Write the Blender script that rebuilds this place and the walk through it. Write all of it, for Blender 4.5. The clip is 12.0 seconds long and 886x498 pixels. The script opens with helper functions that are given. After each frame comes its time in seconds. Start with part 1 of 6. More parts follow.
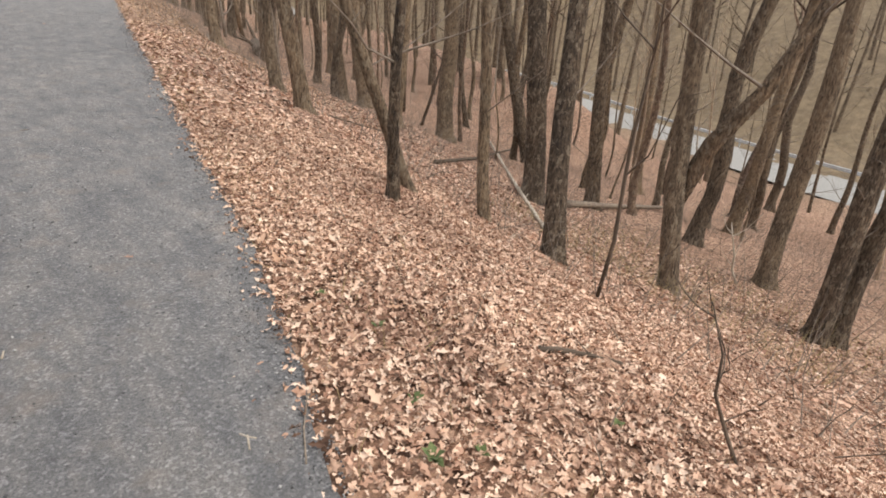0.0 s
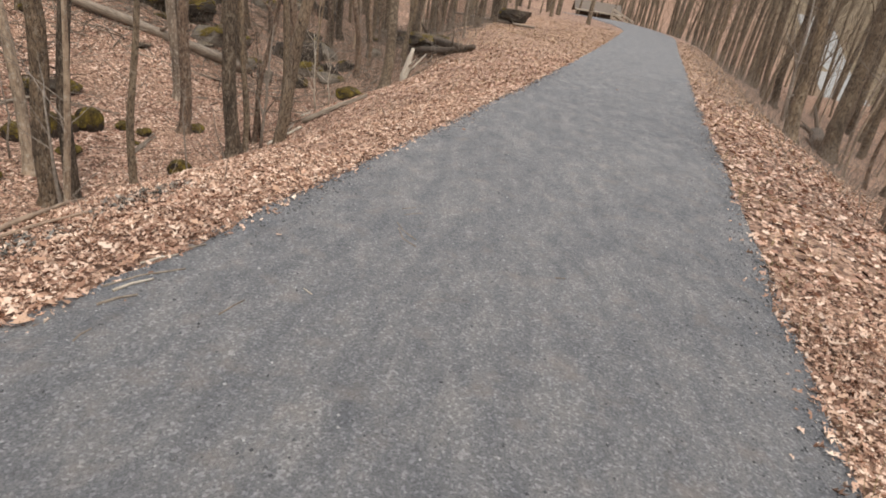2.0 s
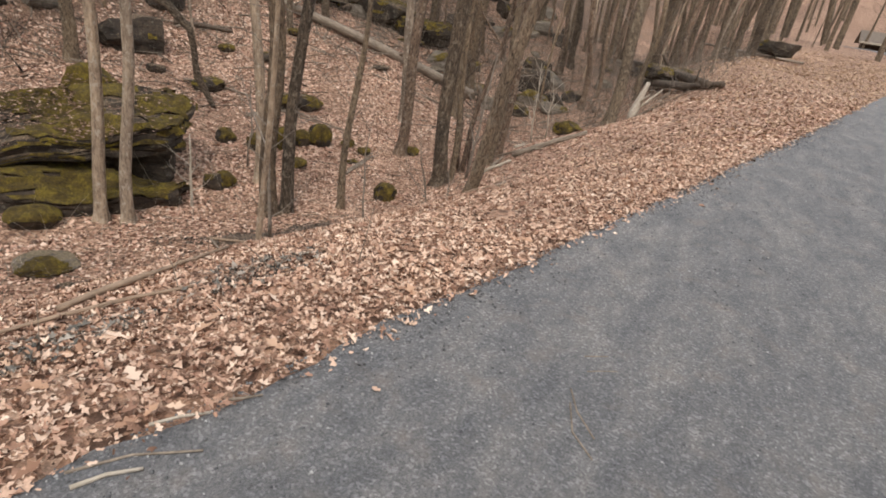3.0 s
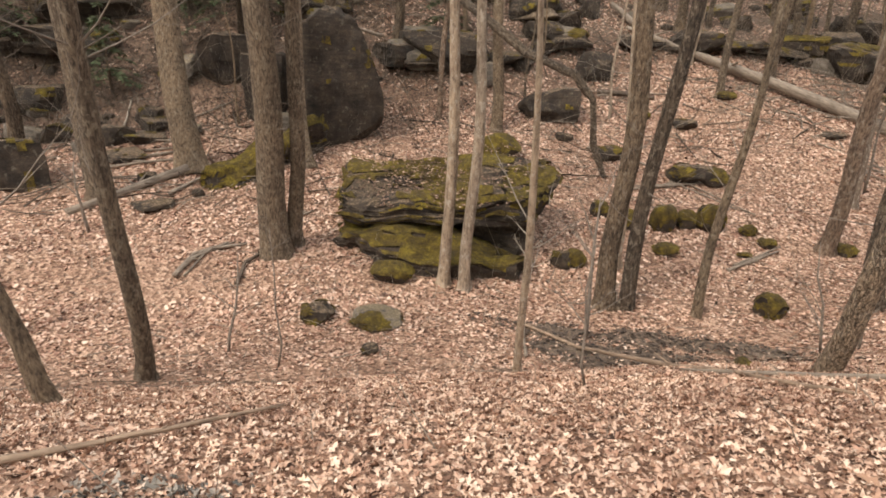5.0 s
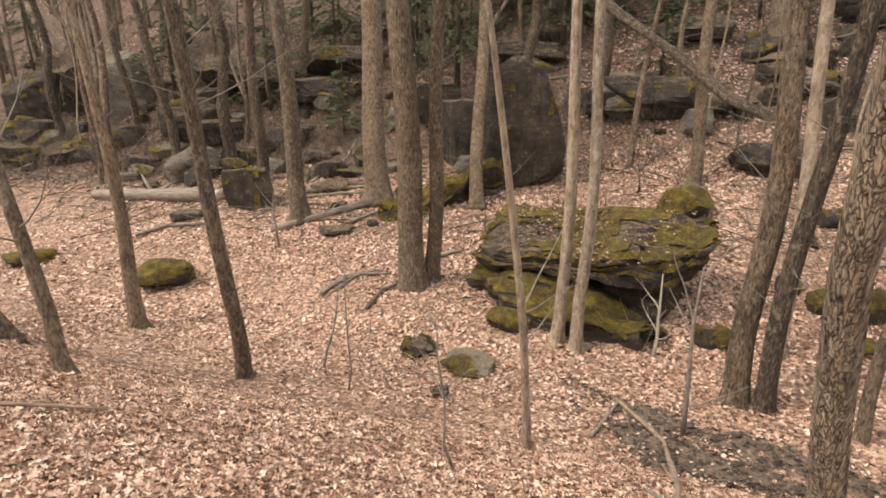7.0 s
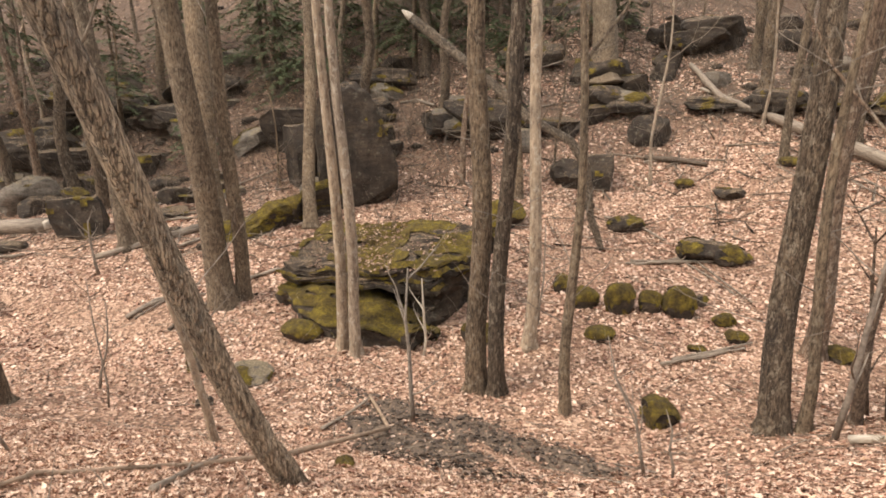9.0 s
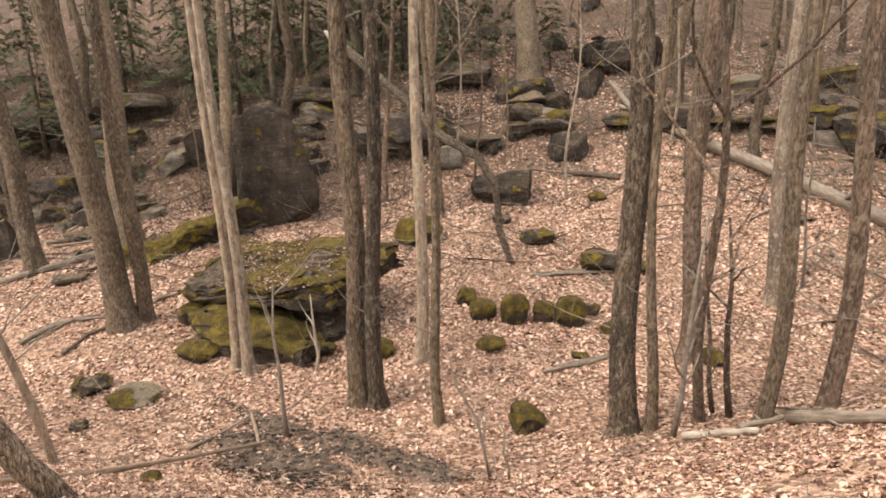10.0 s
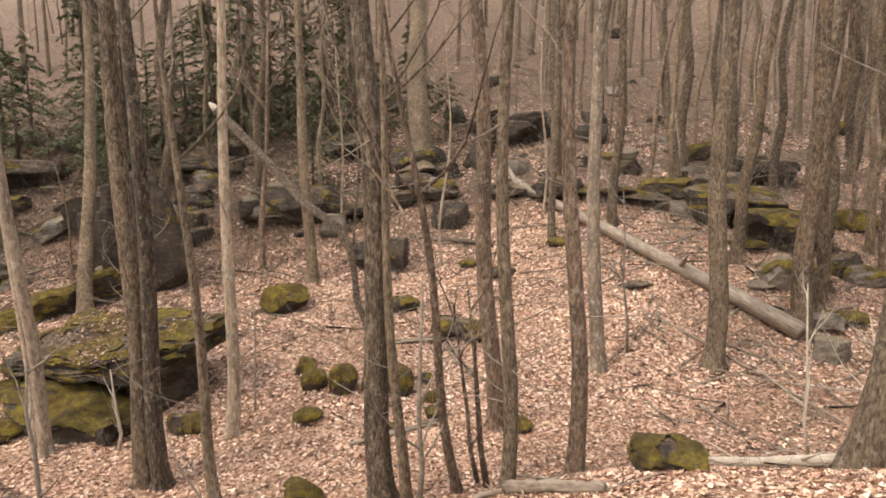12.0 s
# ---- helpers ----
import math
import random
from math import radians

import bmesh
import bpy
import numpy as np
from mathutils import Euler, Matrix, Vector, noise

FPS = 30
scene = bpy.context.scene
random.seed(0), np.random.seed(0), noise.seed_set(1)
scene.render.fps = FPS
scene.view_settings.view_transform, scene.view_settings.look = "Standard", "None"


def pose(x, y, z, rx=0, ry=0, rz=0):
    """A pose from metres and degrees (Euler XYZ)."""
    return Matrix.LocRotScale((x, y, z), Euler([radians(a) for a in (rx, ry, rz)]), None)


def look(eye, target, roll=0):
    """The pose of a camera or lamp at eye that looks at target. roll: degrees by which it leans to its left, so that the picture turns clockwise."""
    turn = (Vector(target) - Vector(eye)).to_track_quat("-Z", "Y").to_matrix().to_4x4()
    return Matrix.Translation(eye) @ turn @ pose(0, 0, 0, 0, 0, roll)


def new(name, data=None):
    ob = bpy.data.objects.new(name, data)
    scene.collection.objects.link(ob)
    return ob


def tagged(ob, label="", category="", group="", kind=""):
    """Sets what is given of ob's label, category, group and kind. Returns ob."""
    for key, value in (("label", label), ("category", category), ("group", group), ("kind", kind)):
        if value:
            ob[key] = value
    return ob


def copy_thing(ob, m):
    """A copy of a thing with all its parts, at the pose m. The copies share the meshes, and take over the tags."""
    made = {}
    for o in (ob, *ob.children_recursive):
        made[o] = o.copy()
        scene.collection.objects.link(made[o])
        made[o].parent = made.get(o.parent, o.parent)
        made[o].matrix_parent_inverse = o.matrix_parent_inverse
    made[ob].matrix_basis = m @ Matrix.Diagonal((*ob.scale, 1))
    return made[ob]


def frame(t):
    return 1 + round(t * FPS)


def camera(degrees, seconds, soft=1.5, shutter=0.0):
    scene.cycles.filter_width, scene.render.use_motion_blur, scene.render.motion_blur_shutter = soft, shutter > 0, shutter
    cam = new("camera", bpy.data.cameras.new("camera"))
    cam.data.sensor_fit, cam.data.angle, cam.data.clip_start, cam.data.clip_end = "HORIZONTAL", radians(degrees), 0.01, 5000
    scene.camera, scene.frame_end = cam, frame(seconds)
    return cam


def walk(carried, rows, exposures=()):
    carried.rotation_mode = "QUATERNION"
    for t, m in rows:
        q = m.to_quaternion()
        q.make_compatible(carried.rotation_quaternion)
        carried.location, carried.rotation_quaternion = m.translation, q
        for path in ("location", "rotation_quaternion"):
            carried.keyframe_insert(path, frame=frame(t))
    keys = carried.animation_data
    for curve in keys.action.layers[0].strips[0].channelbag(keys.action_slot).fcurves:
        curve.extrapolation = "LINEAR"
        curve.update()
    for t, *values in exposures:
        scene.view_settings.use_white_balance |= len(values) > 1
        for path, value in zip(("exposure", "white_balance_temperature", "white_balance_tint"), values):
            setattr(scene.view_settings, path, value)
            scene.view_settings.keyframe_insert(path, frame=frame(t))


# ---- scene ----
cam = camera(75.6, 12.0, soft=1.75)
METRES, EYE, TILT, LEAN, TURN = 18.0, 1.5, -23.0, -3.5, -38.8
ROWS = [
    (0.0, 0.0, 0.0, 0.0, -0.0, -0.0, -0.0),
    (0.5, -0.0237, 0.0341, 0.0196, 11.03, 0.68, -5.73),
    (1.0, -0.0509, 0.0638, 0.0363, 22.46, 0.4, -11.89),
    (1.5, -0.0775, 0.0946, 0.0531, 33.42, -1.27, -17.51),
    (2.0, -0.1113, 0.1214, 0.0656, 44.27, -3.68, -23.13),
    (2.5, -0.1442, 0.1459, 0.08, 55.21, -7.33, -27.71),
    (3.0, -0.1799, 0.1696, 0.0924, 67.9, -11.88, -29.43),
    (3.5, -0.2152, 0.1862, 0.1064, 81.33, -18.21, -29.83),
    (5.5, -0.3275, 0.2878, 0.1594, 126.67, -30.64, -22.22),
    (6.0, -0.3515, 0.3089, 0.1738, 136.54, -32.48, -20.15),
    (6.5, -0.3694, 0.3353, 0.1876, 142.8, -34.47, -17.81),
    (7.0, -0.397, 0.3595, 0.1956, 142.55, -34.3, -17.44),
    (9.0, -0.4821, 0.4921, 0.2606, 134.46, -29.55, -18.96),
    (9.5, -0.5088, 0.5237, 0.2768, 132.49, -28.15, -19.26),
    (10.0, -0.5278, 0.5596, 0.293, 130.69, -26.63, -19.37),
    (10.5, -0.5539, 0.5914, 0.3078, 129.43, -25.04, -19.78),
    (11.0, -0.5739, 0.6214, 0.3252, 128.15, -23.03, -19.95),
    (11.5, -0.5922, 0.6536, 0.3438, 127.13, -20.84, -20.36),
    (12.0, -0.6138, 0.6802, 0.3607, 126.27, -18.86, -20.63),
]
walk(cam, [(t, pose(0, 0, EYE, TILT, LEAN, TURN) @ pose(METRES * x, METRES * y, METRES * z, 90 + pitch, roll, yaw)) for t, x, y, z, yaw, pitch, roll in ROWS],
     exposures=((0.0, 0.45, 6700, 10), (2.0, 0.36, 6550, 10), (3.5, 0.25, 6500, 10), (5.5, 0.72, 7000, 11), (7.0, 0.8, 7000, 11), (9.0, 0.93, 7100, 12), (12.0, 0.96, 7050, 12)))

# ---------------------------------------------------------------- light: a bright, thinly overcast spring day
world = bpy.data.worlds.new("overcast_sky")
scene.world = world
world.use_nodes = True
wn, wl = world.node_tree.nodes, world.node_tree.links
sky = wn.new("ShaderNodeTexSky")
sky.sky_type, sky.sun_disc = "NISHITA", False
sky.sun_elevation, sky.sun_rotation = radians(52), radians(150)
sky.air_density, sky.dust_density = 1.6, 4.0
hazy = wn.new("ShaderNodeMixRGB")
hazy.inputs[0].default_value, hazy.inputs[2].default_value = 0.75, (8.2, 8.3, 8.6, 1)
wl.new(sky.outputs[0], hazy.inputs[1])
wl.new(hazy.outputs[0], wn["Background"].inputs[0])
wn["Background"].inputs[1].default_value = 0.135
sun = new("sun", bpy.data.lights.new("sun", "SUN"))
sun.data.energy, sun.data.angle, sun.data.color = 1.4, radians(14), (1.0, 0.95, 0.88)
sun.matrix_world = look((12, -22, 30), (0, 0, 0))


# ---------------------------------------------------------------- materials
def material(name):
    m = bpy.data.materials.new(name)
    m.use_nodes = True
    nt = m.node_tree
    return m, nt.nodes, nt.links, nt.nodes["Principled BSDF"]


def coords(n, l, scale=(1, 1, 1), kind="Object"):
    tc, mp = n.new("ShaderNodeTexCoord"), n.new("ShaderNodeMapping")
    mp.inputs["Scale"].default_value = scale
    l.new(tc.outputs[kind], mp.inputs["Vector"])
    return mp.outputs[0]


def noise_tex(n, l, vec, scale, detail=6, rough=0.6):
    t = n.new("ShaderNodeTexNoise")
    t.inputs["Scale"].default_value, t.inputs["Detail"].default_value, t.inputs["Roughness"].default_value = scale, detail, rough
    l.new(vec, t.inputs["Vector"])
    return t.outputs[0]


def voronoi_tex(n, l, vec, scale, out="Distance", feature="F1"):
    t = n.new("ShaderNodeTexVoronoi")
    t.feature = feature
    t.inputs["Scale"].default_value = scale
    l.new(vec, t.inputs["Vector"])
    return t.outputs[out]


def ramp(n, l, fac, stops):
    r = n.new("ShaderNodeValToRGB")
    while len(r.color_ramp.elements) < len(stops):
        r.color_ramp.elements.new(0.5)
    for e, (p, c) in zip(r.color_ramp.elements, stops):
        e.position, e.color = p, (*c, 1)
    l.new(fac, r.inputs[0])
    return r.outputs[0]


def mixed(n, l, fac, a, b, mode="MIX"):
    m = n.new("ShaderNodeMixRGB")
    m.blend_type = mode
    for i, v in enumerate((fac, a, b)):
        if isinstance(v, (int, float)):
            m.inputs[i].default_value = v
        elif isinstance(v, tuple):
            m.inputs[i].default_value = (*v, 1)
        else:
            l.new(v, m.inputs[i])
    return m.outputs[0]


def relief(n, l, p, height, strength, distance):
    b = n.new("ShaderNodeBump")
    b.inputs["Strength"].default_value, b.inputs["Distance"].default_value = strength, distance
    l.new(height, b.inputs["Height"])
    l.new(b.outputs[0], p.inputs["Normal"])


def bark_material(name, dark, mid, light, lichen, plates=1.0, patchy=0.7, ridged=0.0):
    m, n, l, p = material(name)
    furrow = noise_tex(n, l, coords(n, l, (14, 14, 3.4)), 2.6 * plates, 9, 0.74)
    v2 = coords(n, l, (1, 1, 0.6))
    blotch = noise_tex(n, l, v2, 11.0, 9, 0.76)
    scars = noise_tex(n, l, coords(n, l, (1.3, 1.3, 1)), 7.0, 7, 0.74)
    shade = noise_tex(n, l, v2, 1.5, 4, 0.6)
    base = ramp(n, l, furrow, ((0.37, dark), (0.49, mid), (0.62, light)))
    height = furrow
    if ridged:
        # interlaced ridges with dark furrows between them
        bent = mixed(n, l, 0.06, coords(n, l, (1, 1, 0.14)), voronoi_tex(n, l, coords(n, l), 20.0, "Color"))
        edge = voronoi_tex(n, l, bent, 52.0, "Distance", "DISTANCE_TO_EDGE")
        groove = ramp(n, l, edge, ((0.0, (0, 0, 0)), (0.13, (1, 1, 1))))
        base = mixed(n, l, ridged, base, mixed(n, l, groove, dark, base))
        height = mixed(n, l, 0.6, furrow, groove)
    info = n.new("ShaderNodeObjectInfo")
    tone = ramp(n, l, info.outputs["Random"], ((0.0, (0.7, 0.68, 0.66)), (0.5, (1.0, 0.97, 0.92)), (1.0, (1.28, 1.19, 1.06))))
    base = mixed(n, l, 1.0, base, tone, "MULTIPLY")
    base = mixed(n, l, 1.0, base, ramp(n, l, shade, ((0.32, (0.55, 0.54, 0.54)), (0.68, (1.3, 1.27, 1.22)))), "MULTIPLY")
    mask = ramp(n, l, blotch, ((0.54, (0, 0, 0)), (0.58, (1, 1, 1))))
    base = mixed(n, l, mixed(n, l, 1.0, mask, (patchy, patchy, patchy), "MULTIPLY"), base, lichen)
    holes = ramp(n, l, scars, ((0.37, (1, 1, 1)), (0.41, (0, 0, 0))))
    base = mixed(n, l, mixed(n, l, 1.0, holes, (0.75, 0.75, 0.75), "MULTIPLY"), base, dark)
    l.new(base, p.inputs["Base Color"])
    p.inputs["Roughness"].default_value = 0.92
    relief(n, l, p, height, 1.0, 0.05)
    return m


BARK = {
    "grey": bark_material("grey_bark", (0.045, 0.033, 0.023), (0.17, 0.128, 0.09), (0.305, 0.243, 0.177), (0.37, 0.305, 0.22), patchy=0.55),
    "dark": bark_material("dark_furrowed_bark", (0.028, 0.02, 0.013), (0.15, 0.11, 0.077), (0.3, 0.235, 0.17), (0.35, 0.285, 0.21), 0.8, 0.65, 0.25),
    "pale": bark_material("pale_smooth_bark", (0.17, 0.13, 0.1), (0.34, 0.272, 0.212), (0.47, 0.39, 0.31), (0.52, 0.45, 0.36), 0.45),
    "red": bark_material("red_brown_bark", (0.05, 0.034, 0.025), (0.16, 0.113, 0.085), (0.3, 0.225, 0.172), (0.38, 0.31, 0.24), 0.8),
    "lean": bark_material("ridged_ash_bark", (0.06, 0.045, 0.033), (0.3, 0.24, 0.185), (0.48, 0.4, 0.315), (0.42, 0.36, 0.28), 1.2, 0.35, 0.5),
}


def leaf_material(name, stops):
    m, n, l, p = material(name)
    geo = n.new("ShaderNodeNewGeometry")
    v = coords(n, l)
    col = ramp(n, l, geo.outputs["Random Per Island"], stops)
    spots = noise_tex(n, l, v, 60, 3)
    col = mixed(n, l, 0.35, col, ramp(n, l, spots, ((0.35, (0.35, 0.3, 0.26)), (0.65, (1, 1, 1)))), "MULTIPLY")
    patch = noise_tex(n, l, v, 0.8, 7, 0.65)
    col = mixed(n, l, 1.0, col, ramp(n, l, patch, ((0.34, (0.76, 0.7, 0.67)), (0.5, (1.02, 1.0, 0.98)), (0.66, (1.18, 1.17, 1.14)))), "MULTIPLY")
    l.new(col, p.inputs["Base Color"])
    p.inputs["Roughness"].default_value = 0.75
    return m


LEAF = leaf_material("dry_oak_leaves", ((0.0, (0.06, 0.03, 0.018)), (0.09, (0.24, 0.12, 0.08)), (0.28, (0.47, 0.277, 0.197)), (0.56, (0.68, 0.457, 0.34)), (0.86, (0.83, 0.62, 0.49)), (1.0, (0.87, 0.7, 0.57))))
LEAF_TAN = leaf_material("tan_oak_leaves", ((0.0, (0.075, 0.038, 0.022)), (0.1, (0.25, 0.14, 0.092)), (0.3, (0.48, 0.292, 0.205)), (0.6, (0.68, 0.472, 0.35)), (0.9, (0.82, 0.63, 0.495)), (1.0, (0.86, 0.7, 0.56))))
LEAF_OLD = leaf_material("weathered_brown_leaves", ((0.0, (0.05, 0.028, 0.018)), (0.4, (0.22, 0.13, 0.088)), (0.8, (0.42, 0.275, 0.195)), (1.0, (0.66, 0.49, 0.38))))
LEAF_PALE = leaf_material("bleached_straw_leaves", ((0.0, (0.22, 0.13, 0.075)), (0.5, (0.52, 0.35, 0.22)), (1.0, (0.78, 0.6, 0.43))))


def litter_material():
    m, n, l, p = material("leaf_litter_ground")
    v = coords(n, l)
    cell = voronoi_tex(n, l, v, 17.0, "Color")
    tone = n.new("ShaderNodeSeparateColor")
    l.new(cell, tone.inputs[0])
    col = ramp(n, l, tone.outputs[0], ((0.0, (0.1, 0.058, 0.04)), (0.35, (0.25, 0.155, 0.107)), (0.7, (0.4, 0.265, 0.19)), (1.0, (0.56, 0.41, 0.31))))
    crumb = noise_tex(n, l, v, 70.0, 6, 0.85)
    col = mixed(n, l, 0.8, col, ramp(n, l, crumb, ((0.36, (0.4, 0.37, 0.35)), (0.5, (1.08, 1.05, 1.02)), (0.64, (1.8, 1.75, 1.7)))), "MULTIPLY")
    wide = noise_tex(n, l, v, 0.22, 5)
    col = mixed(n, l, 1.0, col, ramp(n, l, wide, ((0.3, (0.66, 0.6, 0.56)), (0.7, (1.08, 1.05, 1.02)))), "MULTIPLY")
    # darker brown mixed over the leaf tones on the hillside left of the trail
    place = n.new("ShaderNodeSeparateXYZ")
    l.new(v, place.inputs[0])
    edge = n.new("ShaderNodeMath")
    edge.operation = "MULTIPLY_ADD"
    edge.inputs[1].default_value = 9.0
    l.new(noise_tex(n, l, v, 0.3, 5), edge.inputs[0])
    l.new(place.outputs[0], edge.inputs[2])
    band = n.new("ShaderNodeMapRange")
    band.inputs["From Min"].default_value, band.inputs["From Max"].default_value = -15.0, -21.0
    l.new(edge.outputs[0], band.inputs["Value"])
    hill_brown = ramp(n, l, noise_tex(n, l, v, 3.0, 7, 0.7), ((0.3, (0.03, 0.02, 0.013)), (0.5, (0.095, 0.062, 0.041)), (0.72, (0.24, 0.16, 0.11))))
    col = mixed(n, l, mixed(n, l, 1.0, band.outputs[0], (0.8, 0.8, 0.8), "MULTIPLY"), col, hill_brown)
    # dull winter grass on the valley floor
    meadow = n.new("ShaderNodeMapRange")
    meadow.inputs["From Min"].default_value, meadow.inputs["From Max"].default_value = 40.0, 52.0
    l.new(edge.outputs[0], meadow.inputs["Value"])
    grass = ramp(n, l, noise_tex(n, l, v, 0.9, 8, 0.75), ((0.3, (0.06, 0.047, 0.025)), (0.5, (0.15, 0.115, 0.065)), (0.7, (0.25, 0.19, 0.115))))
    col = mixed(n, l, mixed(n, l, 1.0, meadow.outputs[0], (0.85, 0.85, 0.85), "MULTIPLY"), col, grass)
    l.new(col, p.inputs["Base Color"])
    p.inputs["Roughness"].default_value = 0.95
    relief(n, l, p, voronoi_tex(n, l, v, 17.0), 0.8, 0.04)
    return m


LITTER = litter_material()


def gravel_material():
    m, n, l, p = material("grey_stone_dust")
    v = coords(n, l)
    fine = noise_tex(n, l, v, 110, 5, 0.8)
    grit = voronoi_tex(n, l, v, 90, "Color")
    g = n.new("ShaderNodeSeparateColor")
    l.new(grit, g.inputs[0])
    col = ramp(n, l, fine, ((0.3, (0.075, 0.074, 0.076)), (0.5, (0.174, 0.17, 0.168)), (0.72, (0.303, 0.295, 0.284))))
    col = mixed(n, l, 0.24, col, ramp(n, l, g.outputs[0], ((0.0, (0.05, 0.05, 0.05)), (0.75, (0.2, 0.198, 0.2)), (1.0, (0.6, 0.59, 0.58)))))
    worn = noise_tex(n, l, coords(n, l, (1.0, 0.4, 1)), 5.0, 9, 0.78)
    col = mixed(n, l, 1.0, col, ramp(n, l, worn, ((0.36, (0.7, 0.72, 0.76)), (0.5, (0.98, 0.98, 0.99)), (0.66, (1.36, 1.31, 1.25)))), "MULTIPLY")
    dirt = noise_tex(n, l, v, 4.5, 5)
    col = mixed(n, l, mixed(n, l, 1.0, ramp(n, l, dirt, ((0.55, (0, 0, 0)), (0.75, (1, 1, 1)))), (0.42, 0.42, 0.42), "MULTIPLY"), col, (0.27, 0.22, 0.18))
    l.new(col, p.inputs["Base Color"])
    p.inputs["Roughness"].default_value = 0.9
    relief(n, l, p, fine, 0.8, 0.014)
    return m


GRAVEL = gravel_material()


def rock_material(name, dark, light, crust):
    """Weathered stone with bedding, lichen spots, and litter and crust lodged on its upward faces."""
    m, n, l, p = material(name)
    v = coords(n, l)
    big = noise_tex(n, l, v, 1.8, 9, 0.66)
    small = noise_tex(n, l, v, 16, 8, 0.75)
    beds = noise_tex(n, l, coords(n, l, (0.8, 0.8, 7.0)), 1.6, 7, 0.7)
    col = ramp(n, l, big, ((0.3, dark), (0.7, light)))
    col = mixed(n, l, 0.75, col, ramp(n, l, small, ((0.3, (0.25, 0.25, 0.25)), (0.7, (1.7, 1.64, 1.55)))), "MULTIPLY")
    col = mixed(n, l, 0.45, col, ramp(n, l, beds, ((0.38, (0.3, 0.29, 0.28)), (0.55, (1.15, 1.12, 1.08)))), "MULTIPLY")
    spots = noise_tex(n, l, v, 6.5, 6, 0.7)
    col = mixed(n, l, mixed(n, l, 1.0, ramp(n, l, spots, ((0.58, (0, 0, 0)), (0.66, (1, 1, 1)))), (0.4, 0.4, 0.4), "MULTIPLY"), col, (0.24, 0.22, 0.17))
    geo, up, lodged = n.new("ShaderNodeNewGeometry"), n.new("ShaderNodeSeparateXYZ"), n.new("ShaderNodeMath")
    l.new(geo.outputs["Normal"], up.inputs[0])
    lodged.operation = "MULTIPLY"
    l.new(up.outputs[2], lodged.inputs[0])
    l.new(noise_tex(n, l, v, 4.0, 7, 0.75), lodged.inputs[1])
    fleck = ramp(n, l, noise_tex(n, l, v, 26.0, 5, 0.8), ((0.36, dark), (0.5, crust), (0.66, (0.42, 0.3, 0.21))))
    col = mixed(n, l, mixed(n, l, 1.0, ramp(n, l, lodged.outputs[0], ((0.4, (0, 0, 0)), (0.5, (1, 1, 1)))), (0.85, 0.85, 0.85), "MULTIPLY"), col, fleck)
    l.new(col, p.inputs["Base Color"])
    p.inputs["Roughness"].default_value = 0.9
    relief(n, l, p, mixed(n, l, 0.5, mixed(n, l, 0.5, big, beds), small), 1.0, 0.08)
    return m


ROCK = rock_material("weathered_dark_rock", (0.011, 0.008, 0.006), (0.082, 0.06, 0.042), (0.14, 0.095, 0.05))
ROCK_PALE = rock_material("pale_grey_rock", (0.09, 0.076, 0.062), (0.27, 0.235, 0.195), (0.19, 0.15, 0.08))


def moss_material():
    m, n, l, p = material("cushion_moss")
    v = coords(n, l)
    a, b = noise_tex(n, l, v, 4, 8, 0.7), noise_tex(n, l, v, 22, 8, 0.8)
    col = ramp(n, l, a, ((0.32, (0.05, 0.034, 0.013)), (0.45, (0.1, 0.068, 0.013)), (0.57, (0.18, 0.132, 0.018)), (0.7, (0.31, 0.24, 0.03))))
    col = mixed(n, l, 0.85, col, ramp(n, l, b, ((0.34, (0.2, 0.2, 0.2)), (0.68, (1.45, 1.4, 1.3)))), "MULTIPLY")
    l.new(col, p.inputs["Base Color"])
    p.inputs["Roughness"].default_value = 1.0
    relief(n, l, p, b, 1.0, 0.06)
    return m


MOSS = moss_material()


def wood_material(name, dark, light):
    m, n, l, p = material(name)
    v = coords(n, l, (9, 9, 1.5))
    g = noise_tex(n, l, v, 2.2, 8, 0.65)
    col = ramp(n, l, g, ((0.28, dark), (0.72, light)))
    l.new(col, p.inputs["Base Color"])
    p.inputs["Roughness"].default_value = 0.9
    relief(n, l, p, g, 0.7, 0.02)
    return m


DEADWOOD = wood_material("weathered_dead_wood", (0.1, 0.075, 0.055), (0.38, 0.31, 0.24))
PALEWOOD = wood_material("bleached_bare_wood", (0.28, 0.23, 0.17), (0.6, 0.53, 0.44))
DARKWOOD = wood_material("dark_rotten_wood", (0.03, 0.022, 0.016), (0.17, 0.125, 0.09))
STICK = wood_material("brown_dry_stick", (0.13, 0.088, 0.06), (0.42, 0.3, 0.205))
BARN = wood_material("weathered_boards", (0.22, 0.18, 0.14), (0.5, 0.42, 0.33))


def plain_material(name, a, b, scale, rough=0.85, bump=0.3):
    m, n, l, p = material(name)
    v = coords(n, l)
    g = noise_tex(n, l, v, scale, 6)
    l.new(ramp(n, l, g, ((0.3, a), (0.7, b))), p.inputs["Base Color"])
    p.inputs["Roughness"].default_value = rough
    relief(n, l, p, g, bump, 0.02)
    return m


